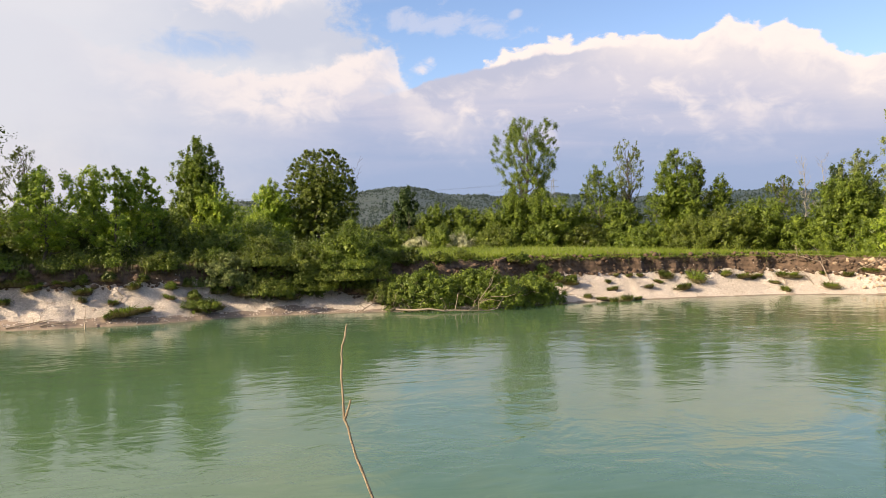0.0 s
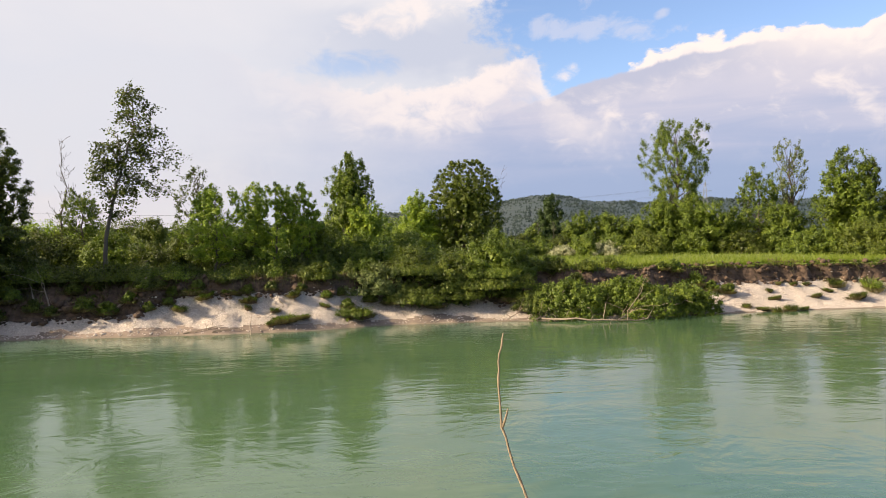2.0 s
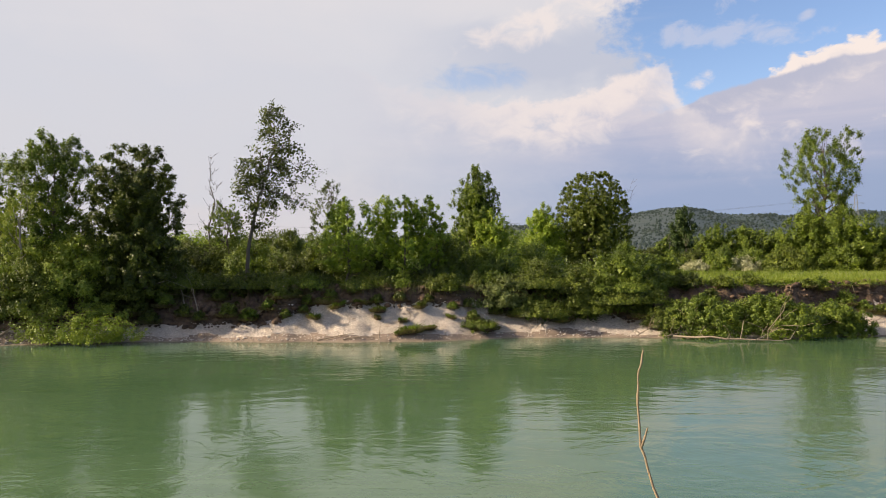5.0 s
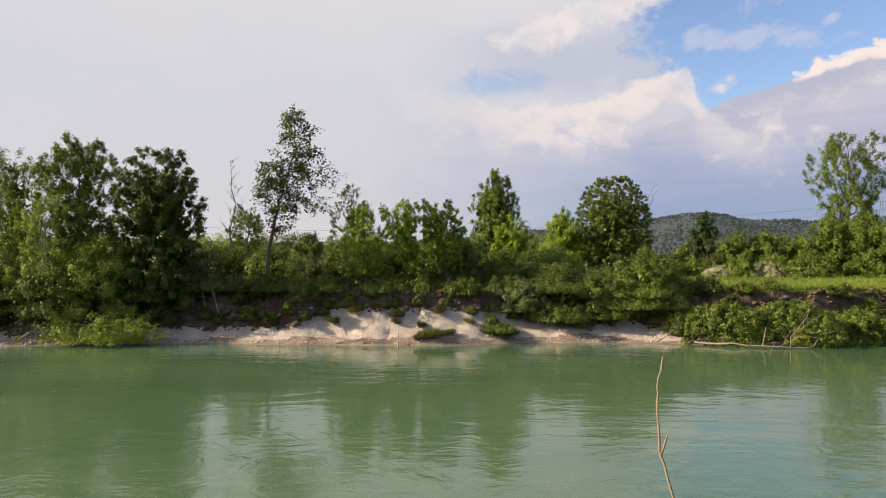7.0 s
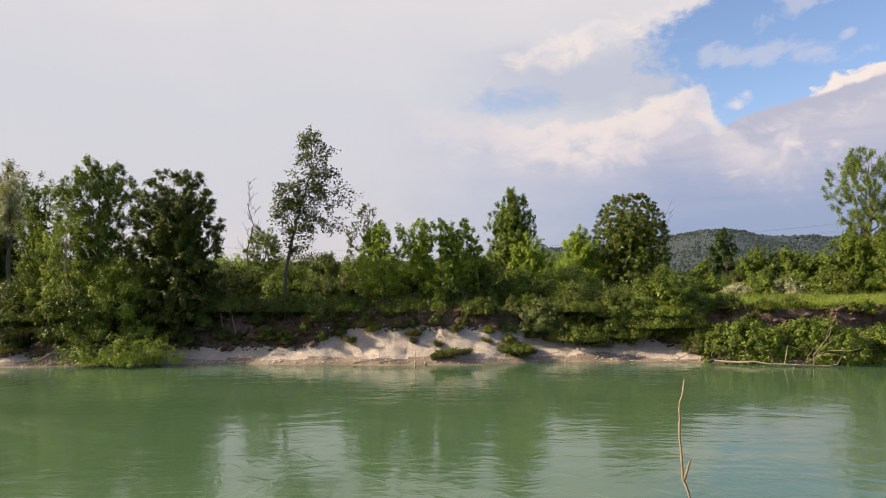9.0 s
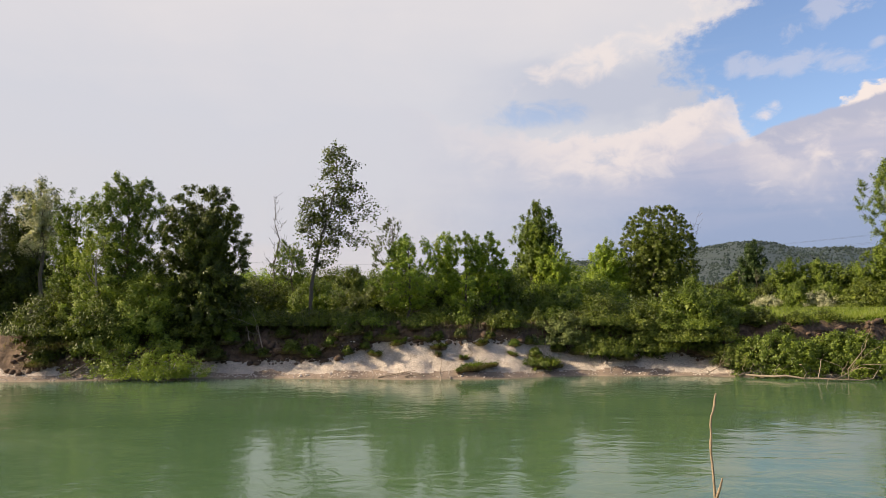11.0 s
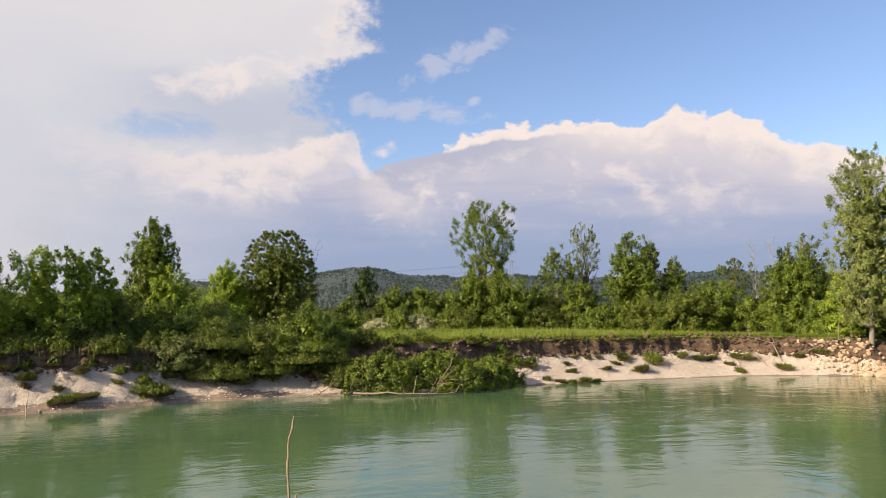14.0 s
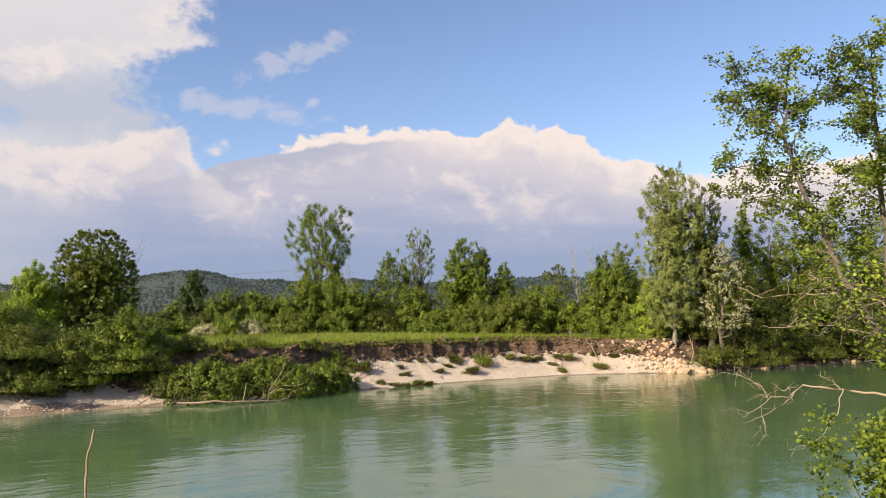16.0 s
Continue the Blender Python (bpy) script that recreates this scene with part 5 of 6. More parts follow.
def loose_pebbles():
    """Fist-sized stones over the gravel, past counting."""
    rng = np.random.default_rng(12)
    bm = bmesh.new()
    bmesh.ops.create_icosphere(bm, subdivisions=1, radius=0.5)
    base = np.array([v.co[:] for v in bm.verts])
    tri = np.array([[v.index for v in f.verts] for f in bm.faces])
    bm.free()
    vs, fs = [], []
    count = 0
    while count < 6500:
        u = rng.uniform(-24, 12) if rng.random() < 0.5 else rng.uniform(19, 46)
        s = rng.uniform(0.15, float(np.interp(u, FORM_U, S1)) + 0.3 * edge_rag(u))
        d = rng.uniform(0.04, 0.105) * (1.7 if rng.random() < 0.06 else 1.0)
        x, y = to_xy(u, shore(u) + s)
        k = np.array((1, rng.uniform(0.6, 0.9), rng.uniform(0.4, 0.7))) * d
        q = rng.uniform(0, 6.28)
        p = base * k * (1 + rng.normal(0, 0.12, (len(base), 1)))
        rot = np.array(((math.cos(q), -math.sin(q), 0), (math.sin(q), math.cos(q), 0), (0, 0, 1)))
        vs.append(p @ rot.T + np.array((x, y, ground_z(u, shore(u) + s) + 0.1 * d)))
        fs.append(tri + count * len(base))
        count += 1
    tagged(new("pebbles", mesh_from("pebbles", np.concatenate(vs), np.concatenate(fs), [PEBBLE])), "loose pale pebbles scattered over the gravel slope", "stones", kind="stuff")


def clods():
    """Crumbs of soil at the foot of the cut."""
    rng = np.random.default_rng(15)
    bm = bmesh.new()
    bmesh.ops.create_icosphere(bm, subdivisions=1, radius=0.5)
    base = np.array([v.co[:] for v in bm.verts])
    tri = np.array([[v.index for v in f.verts] for f in bm.faces])
    bm.free()
    vs, fs = [], []
    for i in range(2200):
        u = rng.uniform(-24, 12) if rng.random() < 0.45 else rng.uniform(12, 47)
        s = float(np.interp(u, FORM_U, S1)) + edge_rag(u) + rng.uniform(-0.35, 0.75)
        d = rng.uniform(0.08, 0.42) * rng.uniform(0.5, 1.2)
        x, y = to_xy(u, shore(u) + s)
        p = base * np.array((1, rng.uniform(0.6, 1), rng.uniform(0.5, 0.9))) * d * (1 + rng.normal(0, 0.16, (len(base), 1)))
        vs.append(p + np.array((x, y, ground_z(u, shore(u) + s) + 0.15 * d)))
        fs.append(tri + i * len(base))
    tagged(new("soil_clods", mesh_from("soil_clods", np.concatenate(vs), np.concatenate(fs), [SOIL])), "crumbled clods of brown soil below the bank edge", "soil", kind="stuff")


clods()


def rocks():
    """Broken limestone at the end of the gravel, and boulders that line the water beyond it."""
    rng = np.random.default_rng(14)
    kinds = [lump_mesh(rng, STONE, 0.55, 0.75) for _ in range(7)]
    pile = tagged(new("rock_pile"), "heap of warm beige broken limestone at the waterline", "rocks")
    pile.location = (*to_xy(45.5, shore(45.5) + 1.5), 0)
    origin = pile.location.copy()
    for i in range(210):
        u, s = rng.normal(46.3, 1.05), 3.6 * rng.random() ** 0.8
        d = rng.uniform(0.13, 0.40) * (1.5 if rng.random() < 0.12 else 1)
        x, y = to_xy(u, shore(u) + s)
        ob = child("stone", kinds[i % 7], pile)
        ob.matrix_basis = Matrix.Translation(-origin) @ pose(x, y, ground_at(x, y) + d * rng.uniform(0.1, 0.3), *rng.uniform(-25, 25, 2), rng.uniform(0, 360)) @ Matrix.Scale(d, 4)
    for u, d in ((46.6, 1.5), (47.6, 1.2), (45.8, 0.8), (48.8, 0.8)):
        x, y = to_xy(u, shore(u) + 0.15)
        ob = tagged(new("boulder", kinds[int(u) % 7]), "large pale boulder at the edge of the water", "rock", "boulders by the water")
        ob.matrix_basis = pose(x, y, 0.12 * d, 6, -8, u * 70) @ Matrix.Diagonal((d, d * 0.8, d * 0.6, 1))
    for i in range(34):
        u = 49 + i * 0.62 + rng.normal(0, 0.3)
        d = rng.uniform(0.22, 0.7)
        x, y = to_xy(u, shore(u) + rng.uniform(-0.15, 0.35))
        ob = tagged(new("boulder", kinds[i % 7]), "pale stone lining the shaded waterline", "rock", "boulders by the water")
        ob.matrix_basis = pose(x, y, max(0.0, ground_at(x, y)) + 0.08 * d, 8, 5, rng.uniform(0, 360)) @ Matrix.Diagonal((d, d * 0.85, d * 0.7, 1))


turf_edge()
meadow_grass()
hanging_grass()
loose_pebbles()
rocks()

_edge = np.random.default_rng(61)
for i, u in enumerate(np.arange(-21.0, 17.0, 1.25)):
    u = float(u + _edge.normal(0, 0.35))
    w, over, z = turf_line(u)
    x, y = to_xy(u, w + _edge.uniform(-0.35, 0.5))
    wide = float(_edge.uniform(1.0, 2.1))
    plant("shrub", x, y, z + float(_edge.uniform(0.35, 1.0)), z - 0.35, wide, "bush", int(1500 * wide), ("deep", "olive", "olive", "fresh")[i % 4],
          "low scrub rooted in the broken edge of the bank", 640 + i, size=0.10, clumps=40, clump=0.17, category="shrub", limbs=10, lobes=1.2, group="scrub on the bank edge")

# Grass clumps that have slid down the gravel
grass_clump(8.16, 46.00, 0.44)
grass_clump(11.18, 47.58, 0.36)
grass_clump(12.05, 47.67, 0.46)
grass_clump(12.83, 47.98, 0.47)
grass_clump(14.67, 48.71, 0.90)
grass_clump(14.04, 47.83, 0.57)
grass_clump(16.89, 49.30, 1.31)
grass_clump(19.32, 50.51, 0.90)
grass_clump(20.54, 50.44, 1.14)
grass_clump(21.83, 50.83, 0.64)
grass_clump(22.48, 49.92, 0.57)
grass_clump(23.73, 50.80, 1.17)
grass_clump(13.14, 46.71, 0.71)
grass_clump(15.57, 47.33, 0.99)
grass_clump(10.50, 45.37, 0.63)
grass_clump(8.59, 43.65, 0.51)
grass_clump(9.39, 43.47, 0.60)
grass_clump(10.12, 43.30, 0.70)
grass_clump(11.03, 44.02, 0.76)
grass_clump(11.81, 44.39, 0.48)
grass_clump(22.81, 48.97, 0.62)
grass_clump(26.04, 49.39, 0.87)
grass_clump(27.71, 50.24, 0.78)
grass_clump(26.24, 50.69, 0.48)
grass_clump(10.41, 46.40, 0.50)
grass_clump(21.47, 50.71, 0.46)
grass_clump(29.07, 50.06, 0.91)
grass_clump(-14.15, 32.44, 0.95)
grass_clump(-13.54, 33.09, 0.69)
grass_clump(-14.58, 32.08, 0.57)
grass_clump(-15.98, 32.49, 0.51)
grass_clump(-12.78, 34.18, 0.59)
grass_clump(-14.81, 32.91, 0.50)
grass_clump(-17.04, 32.74, 0.79)
grass_clump(-16.06, 32.99, 0.79)
grass_clump(-17.92, 32.32, 0.79)
grass_clump(-18.92, 31.55, 0.67)
grass_clump(-14.20, 33.99, 0.59)
grass_clump(-18.69, 32.25, 0.80)
grass_clump(-11.74, 34.57, 0.78)
grass_clump(-11.00, 34.94, 0.79)

# Weeds and low brush on the eroded slope
weed(-22.87, 30.03, 1.25, 0.78, "olive", 301)
weed(-21.83, 30.23, 1.13, 0.70, "fresh", 302)
weed(-21.00, 30.70, 1.03, 0.64, "fresh", 303)
weed(-20.11, 30.85, 1.02, 0.63, "olive", 304)
weed(-20.12, 31.63, 1.45, 0.90, "deep", 305)
weed(-26.15, 29.31, 1.30, 0.81, "fresh", 306)
weed(-27.02, 29.86, 1.56, 0.97, "deep", 307)
weed(-24.93, 29.35, 1.06, 0.66, "deep", 308)
weed(-19.56, 32.05, 1.45, 0.90, "olive", 309)
weed(-18.53, 32.54, 1.24, 0.77, "olive", 310)
weed(-17.46, 32.95, 1.24, 0.77, "olive", 311)
weed(-16.38, 33.32, 1.23, 0.76, "olive", 312)
weed(-15.35, 33.79, 1.23, 0.76, "deep", 313)
weed(-14.10, 34.49, 1.03, 0.64, "deep", 314)
weed(-12.83, 34.73, 0.94, 0.58, "fresh", 315)
weed(-11.86, 34.92, 1.22, 0.76, "olive", 316)
weed(-11.08, 36.19, 1.46, 0.91, "olive", 317)
weed(-10.02, 36.64, 1.26, 0.78, "olive", 318)
weed(-9.01, 37.27, 1.48, 0.92, "deep", 319)
weed(-12.33, 35.45, 1.04, 0.64, "deep", 320)
weed(-7.85, 37.18, 1.05, 0.65, "olive", 321)
weed(-33.48, 24.60, 2.07, 1.28, "deep", 322)
weed(-32.29, 25.35, 2.04, 1.27, "deep", 323)
weed(-31.12, 26.47, 2.03, 1.26, "deep", 324)
weed(-28.61, 28.01, 1.99, 1.23, "deep", 325)
weed(-27.30, 28.58, 1.97, 1.22, "deep", 326)
weed(-32.97, 23.94, 1.58, 0.98, "deep", 327)
weed(-26.27, 28.46, 1.28, 0.80, "deep", 328)
weed(-24.03, 30.85, 1.08, 0.67, "deep", 329)
weed(-20.64, 31.15, 1.65, 1.02, "olive", 330)
weed(-24.12, 29.43, 0.84, 0.52, "deep", 331)
weed(-19.59, 31.57, 1.03, 0.64, "olive", 332)
weed(-2.59, 40.17, 1.24, 0.87, "deep", 333)
weed(-0.75, 40.91, 1.38, 0.97, "deep", 334)
weed(1.48, 41.89, 1.42, 0.99, "deep", 335)
weed(4.14, 44.51, 0.89, 0.62, "olive", 336)
weed(-4.05, 39.31, 1.52, 1.06, "olive", 337)
weed(4.89, 45.15, 1.25, 0.88, "fresh", 338)
weed(6.95, 45.02, 1.05, 0.73, "fresh", 339)
weed(6.12, 45.26, 1.40, 0.98, "fresh", 340)
weed(-3.09, 38.71, 1.49, 1.04, "olive", 341)
weed(7.82, 45.02, 1.05, 0.74, "olive", 342)

# Driftwood and dead boughs
dead_bough([(-21.76, 30.13, 0.05), (-21.12, 30.88, 0.25), (-20.52, 31.37, 0.5)], 0.07, "weathered log lying on the slope", 501, twigs=0)
dead_bough([(-24.79, 29.4, 0.05), (-25.54, 29.93, 0.4), (-26.37, 30.38, 0.8)], 0.04, "bleached branch sticking out of the slope", 502, twigs=5)
dead_bough([(-24.28, 29.63, 0.05), (-25.2, 30.22, 0.5), (-26.67, 31.52, 1.0)], 0.035, "bleached branch sticking out of the slope", 503, twigs=5)
dead_bough([(-31.11, 24.0, 0.15), (-30.87, 25.0, 0.5), (-29.62, 26.18, 0.55), (-28.71, 27.05, 0.6)], 0.05, "bare pale branch of a fallen bough", 504, twigs=6)
dead_bough([(-4.11, 37.13, 0.1), (-3.59, 37.7, 0.3), (-2.91, 38.28, 0.4)], 0.035, "dead brush caught at the waterline", 505, twigs=10)
dead_bough([(-2.41, 37.32, 0.12), (-0.69, 37.13, 0.1), (1.32, 37.42, 0.1), (2.8, 37.99, 0.12)], 0.06, "grey drift log along the waterline", 506, twigs=5)
dead_bough([(-2.69, 37.15, 0.1), (-2.01, 37.82, 0.25), (-1.3, 38.57, 0.42)], 0.035, "dead brush caught at the waterline", 507, twigs=10)
dead_bough([(-1.4, 37.27, 0.1), (-0.85, 38.16, 0.25), (-0.27, 38.84, 0.42)], 0.035, "dead brush caught at the waterline", 508, twigs=10)
dead_bough([(1.33, 37.47, 0.1), (1.96, 38.71, 0.3), (2.97, 40.18, 0.5)], 0.035, "dead brush caught at the waterline", 509, twigs=10)
dead_bough([(2.54, 38.41, 0.1), (3.55, 39.81, 0.2), (4.47, 41.25, 0.36)], 0.035, "dead brush caught at the waterline", 510, twigs=10)
dead_bough([(5.65, 41.74, 0.08), (6.67, 43.18, 0.12), (7.97, 44.88, 0.2), (8.85, 45.91, 0.25)], 0.04, "long pale branch lying on the gravel", 511, twigs=3)
dead_bough([(-18.0, 30.23, 0.05), (-17.12, 30.74, 0.08), (-16.46, 31.05, 0.1)], 0.03, "driftwood stick on the silt", 512, twigs=4)
dead_bough([(-16.79, 30.56, 0.05), (-16.08, 31.01, 0.08), (-15.53, 31.35, 0.06)], 0.03, "driftwood stick on the silt", 513, twigs=3)
dead_bough([(-14.94, 33.58, 0.1), (-14.51, 33.36, 0.1), (-14.62, 32.84, 0.05)], 0.02, "dry root hanging over the gravel", 514, twigs=4)
dead_bough([(-14.94, 30.66, 0.0), (-15.27, 31.35, 0.3), (-15.46, 31.79, 0.55)], 0.03, "short weathered stake at the waterline", 515, twigs=2)
dead_bough([(25.07, 49.73, 0.1), (24.92, 50.61, 0.25), (24.11, 50.96, 0.3)], 0.03, "dead root on the gravel", 516, twigs=6)
dead_bough([(23.0, 48.99, 0.05), (23.28, 50.16, 0.15), (23.13, 50.69, 0.2)], 0.03, "dead root on the gravel", 517, twigs=5)
dead_bough([(33.27, 48.55, 0.1), (33.55, 48.7, 0.7), (33.4, 48.9, 1.5)], 0.04, "bleached branch leaning on the stony bank", 518, twigs=5)
dead_bough([(28.32, 50.23, 0.1), (30.06, 50.3, 0.3), (31.43, 50.12, 0.4)], 0.05, "tangled pale root above the stones", 518, twigs=9)
dead_bough([(26.35, 50.08, 0.05), (26.19, 51.1, 0.3), (24.77, 51.54, 0.4)], 0.04, "tangled root below the bank edge", 519, twigs=9)

# Bare trees
bare_tree("bare_tree", -30.1, 37.6, 10.3, 1.6, "slender half-dead sapling with bare upright twigs", 41, twigs=34, trunk=0.07)
bare_tree("bare_tree", -8.1, 65.5, 10.0, 3.4, "thin dead tree with bare forked twigs", 42, twigs=18, trunk=0.07)
bare_tree("bare_tree", 36.8, 75.4, 11.4, 2.8, "leafless pale tree behind the meadow", 43, PALE_BARK, twigs=50, trunk=0.09)
bare_tree("bare_tree", 38.3, 74.6, 11.7, 2.4, "leafless pale tree behind the meadow", 44, PALE_BARK, twigs=50, trunk=0.09)
bare_tree("bare_tree", -5.6, 83.0, 6.3, 1.6, "short dead tree before the distant hill", 45, twigs=14, trunk=0.08)
bare_tree("bare_tree", -4.0, 84.0, 6.0, 1.6, "short dead tree before the distant hill", 46, twigs=14, trunk=0.07)


# The power line far behind the meadow
def beam(a, b, r):
    return tube([a, b], [r, r], 4)


def pylon(x, y, base, top, wide):
    ob = tagged(new("pylon"), "grey steel lattice pylon of a power line", "pylon")
    ob.location = (x, y, base)
    h = top - base
    for i, (sx, sy) in enumerate(((-1, -1), (1, -1), (1, 1), (-1, 1))):
        me = mesh_from("leg", *[np.array(q) for q in beam((sx * wide, sy * wide, 0), (sx * 0.35, sy * 0.35, h), 0.10)], [STEEL])
        child("leg", me, ob)
    for k in range(9):
        z0, z1 = h * k / 9, h * (k + 1) / 9
        w0, w1 = wide + (0.35 - wide) * k / 9, wide + (0.35 - wide) * (k + 1) / 9
        for a, b in (((-w0, -w0, z0), (w1, -w1, z1)), ((w0, -w0, z0), (-w1, -w1, z1)), ((-w0, w0, z0), (w1, w1, z1))):
            child("brace", mesh_from("brace", *[np.array(q) for q in beam(a, b, 0.05)], [STEEL]), ob)
    for z, r in ((h * 0.74, 4.6), (h * 0.86, 3.6), (h * 0.97, 2.6)):
        child("crossarm", mesh_from("crossarm", *[np.array(q) for q in beam((-r, 0, z), (r, 0, z), 0.09)], [STEEL]), ob)


def wire(a, b, sag, label):
    pts = []
    for i in range(25):
        k = i / 24
        pts.append((a[0] + (b[0] - a[0]) * k, a[1] + (b[1] - a[1]) * k, a[2] + (b[2] - a[2]) * k - sag * 4 * k * (1 - k)))
    tagged(new("power_line", mesh_from("power_line", *[np.array(q) for q in tube(pts, [0.04] * 25, 4)], [STEEL])), label, "cable", "power lines")


pylon(61.7, 415, 2.5, 35.0, 2.6)
pylon(-330.0, 300, 2.5, 26.0, 2.6)
for z, off in ((26.2, -4.6), (26.2, 4.6), (30.2, -3.6), (30.2, 3.6), (34.0, -2.4), (34.0, 2.4)):
    wire((61.7 + off, 415, z), (-330.0 + off, 300, z - 9.0), 9.5, "thin grey power line before the distant hill")


# Things of the near bank
def spray(points, rng, leaves, reach, size, up=0.3):
    """Leaves set along the outer part of some limbs."""
    pts = np.array(points)
    own = rng.integers(0, len(pts), leaves)
    off = rng.normal(0, 1, (leaves, 3)) * np.array((1, 1, 0.7)) * reach
    nrm = rng.normal(0, 0.6, (leaves, 3)) + np.array((-0.3, -0.2, 0.8))
    return round_leaves(pts[own] + off, nrm, size, rng)


def round_leaves(centres, normals, size, rng):
    """Broad leaves with a folded midrib, five corners each side shared along the rib."""
    n = len(centres)
    nrm = normals / (np.linalg.norm(normals, axis=1)[:, None] + 1e-9)
    d = rng.normal(0, 1, (n, 3)) + np.array((0, 0, -0.5))
    d -= nrm * np.sum(d * nrm, 1)[:, None]
    d /= np.linalg.norm(d, axis=1)[:, None] + 1e-9
    side = np.cross(nrm, d)
    ln = size * rng.uniform(0.65, 1.3, (n, 1))
    wd = ln * 0.40
    v = np.empty((n, 6, 3))
    v[:, 0] = centres - d * ln * 0.5
    v[:, 1] = centres + side * wd - d * ln * 0.15 + nrm * ln * 0.14
    v[:, 2] = centres + side * wd * 0.8 + d * ln * 0.25 + nrm * ln * 0.12
    v[:, 3] = centres + d * ln * 0.5
    v[:, 4] = centres - side * wd * 0.8 + d * ln * 0.25 + nrm * ln * 0.12
    v[:, 5] = centres - side * wd - d * ln * 0.15 + nrm * ln * 0.14
    b = np.arange(n)[:, None] * 6
    f = np.concatenate([b + np.array((0, 1, 2, 3)), b + np.array((0, 3, 4, 5))])
    return v.reshape(-1, 3), f


def near_tree(stem, r, limbs, seed, label, kind="fresh", per=140, size=0.038, scale=1.0, group="trees of the near bank"):
    """A tree with a leaning stem, limbs that end where their boughs hang, twigs, and broad leaves.
    scale: how much coarser its boughs are than those of a small alder."""
    rng = np.random.default_rng(seed)
    pts = [Vector(p) for p in stem]
    foot = pts[0] + (pts[0] - pts[1]) * 0.6
    foot.z = ground_at(foot.x, foot.y) - 0.15
    origin = foot.copy()
    holder = tagged(new("tree"), label, "tree", group)
    holder.location = origin
    pts = [p - origin for p in pts]
    path, count = [Vector((0, 0, 0))], len(pts)
    for a, b in zip(pts, pts[1:]):
        path += [a.lerp(b, i / 4) + Vector(rng.normal(0, 0.012 * scale, 3)) for i in range(4)]
    path.append(pts[-1])
    radii = [r * max(0.05, 1.1 - 1.06 * i / (len(path) - 1)) for i in range(len(path))]
    child("trunk", mesh_from("trunk", *[np.array(q) for q in tube(path, radii, 9)], [BARK], None, True), holder)
    more = [(k + 0.12, tuple(Vector(g) + Vector(rng.normal(0, 0.14, 3)))) for k, g in limbs[::2]] if len(limbs) > 14 else []
    for k, goal in (*limbs, *more):
        i = min(count - 2, int(k))
        root = pts[i].lerp(pts[i + 1], k - i)
        end = Vector(goal) - origin
        ln = (end - root).length
        lp = curve_path(root, end, (0, 0, 0.06 * ln), 7, rng, 0.09)
        r0 = max(0.009, 0.014 * ln)
        limb = child("limb", mesh_from("limb", *[np.array(q) for q in tube(lp, [max(0.003, r0 * (1 - 0.85 * j / 7)) for j in range(8)], 6)], [BARK], None, True), holder)
        ends, pieces = [], []
        for _ in range(int(6 + 7 * ln / scale)):
            j = int(rng.integers(2, 8))
            tip = lp[j] + Vector(rng.normal(0, 0.10 * scale + 0.03 * ln, 3))
            pieces.append(tube(curve_path(lp[j], tip, (0, 0, 0.02 * scale), 3, rng, 0.1), [0.005 * scale ** 0.7, 0.004 * scale ** 0.7, 0.003 * scale ** 0.7, 0.002 * scale ** 0.7], 4))
            ends += [tuple(lp[j].lerp(tip, q)) for q in (0.45, 0.8, 1.0)]
        vs, fs = join_tubes(pieces)
        child("branchwork", mesh_from("branchwork", vs, fs, [BARK]), limb)["kind"] = "stuff"
        v, f = spray(ends, rng, int(per * (1.0 + 1.6 * ln / scale)), 0.042 * scale, size)
        child("foliage", mesh_from("foliage", v, f, [LEAF[kind]]), limb)["kind"] = "stuff"
    return holder


def dead_branch_over_water(stem, twigs):
    rng = np.random.default_rng(31)
    pts = [Vector(p) for p in stem]
    foot = Vector((7.0, 2.9, 0))
    foot.z = ground_at(foot.x, foot.y) - 0.1
    holder = tagged(new("dead_branch"), "bare bleached branch reaching out over the water", "branch")
    holder.location = foot
    path = [Vector((0, 0, 0))]
    for a, b in zip(pts, pts[1:]):
        path += [a.lerp(b, i / 4) - foot + Vector(rng.normal(0, 0.006, 3)) for i in range(4)]
    path.append(pts[-1] - foot)
    n = len(path)
    child("stem", mesh_from("stem", *[np.array(q) for q in tube(path, [0.015 - 0.008 * i / n for i in range(n)], 8)], [DEAD], None, True), holder)
    for tw in twigs:
        tp = []
        for a, b in zip(tw, tw[1:]):
            tp += [Vector(a).lerp(Vector(b), i / 3) - foot + Vector(rng.normal(0, 0.008, 3)) for i in range(3)]
        tp.append(Vector(tw[-1]) - foot)
        m = len(tp)
        t = child("twig", mesh_from("twig", *[np.array(q) for q in tube(tp, [0.0055 - 0.004 * i / m for i in range(m)], 6)], [DEAD], None, True), holder)
        for _ in range(5):
            i = int(rng.integers(1, m))
            goal = tp[i] + Vector(rng.normal(0, 0.10, 3)) + Vector((-0.03, 0.02, 0))
            child("side_twig", mesh_from("side_twig", *[np.array(q) for q in tube(curve_path(tp[i], goal, (0, 0, 0.02), 3, rng, 0.15), [0.0022, 0.0018, 0.0014, 0.0009], 4)], [DEAD], None, True), t)


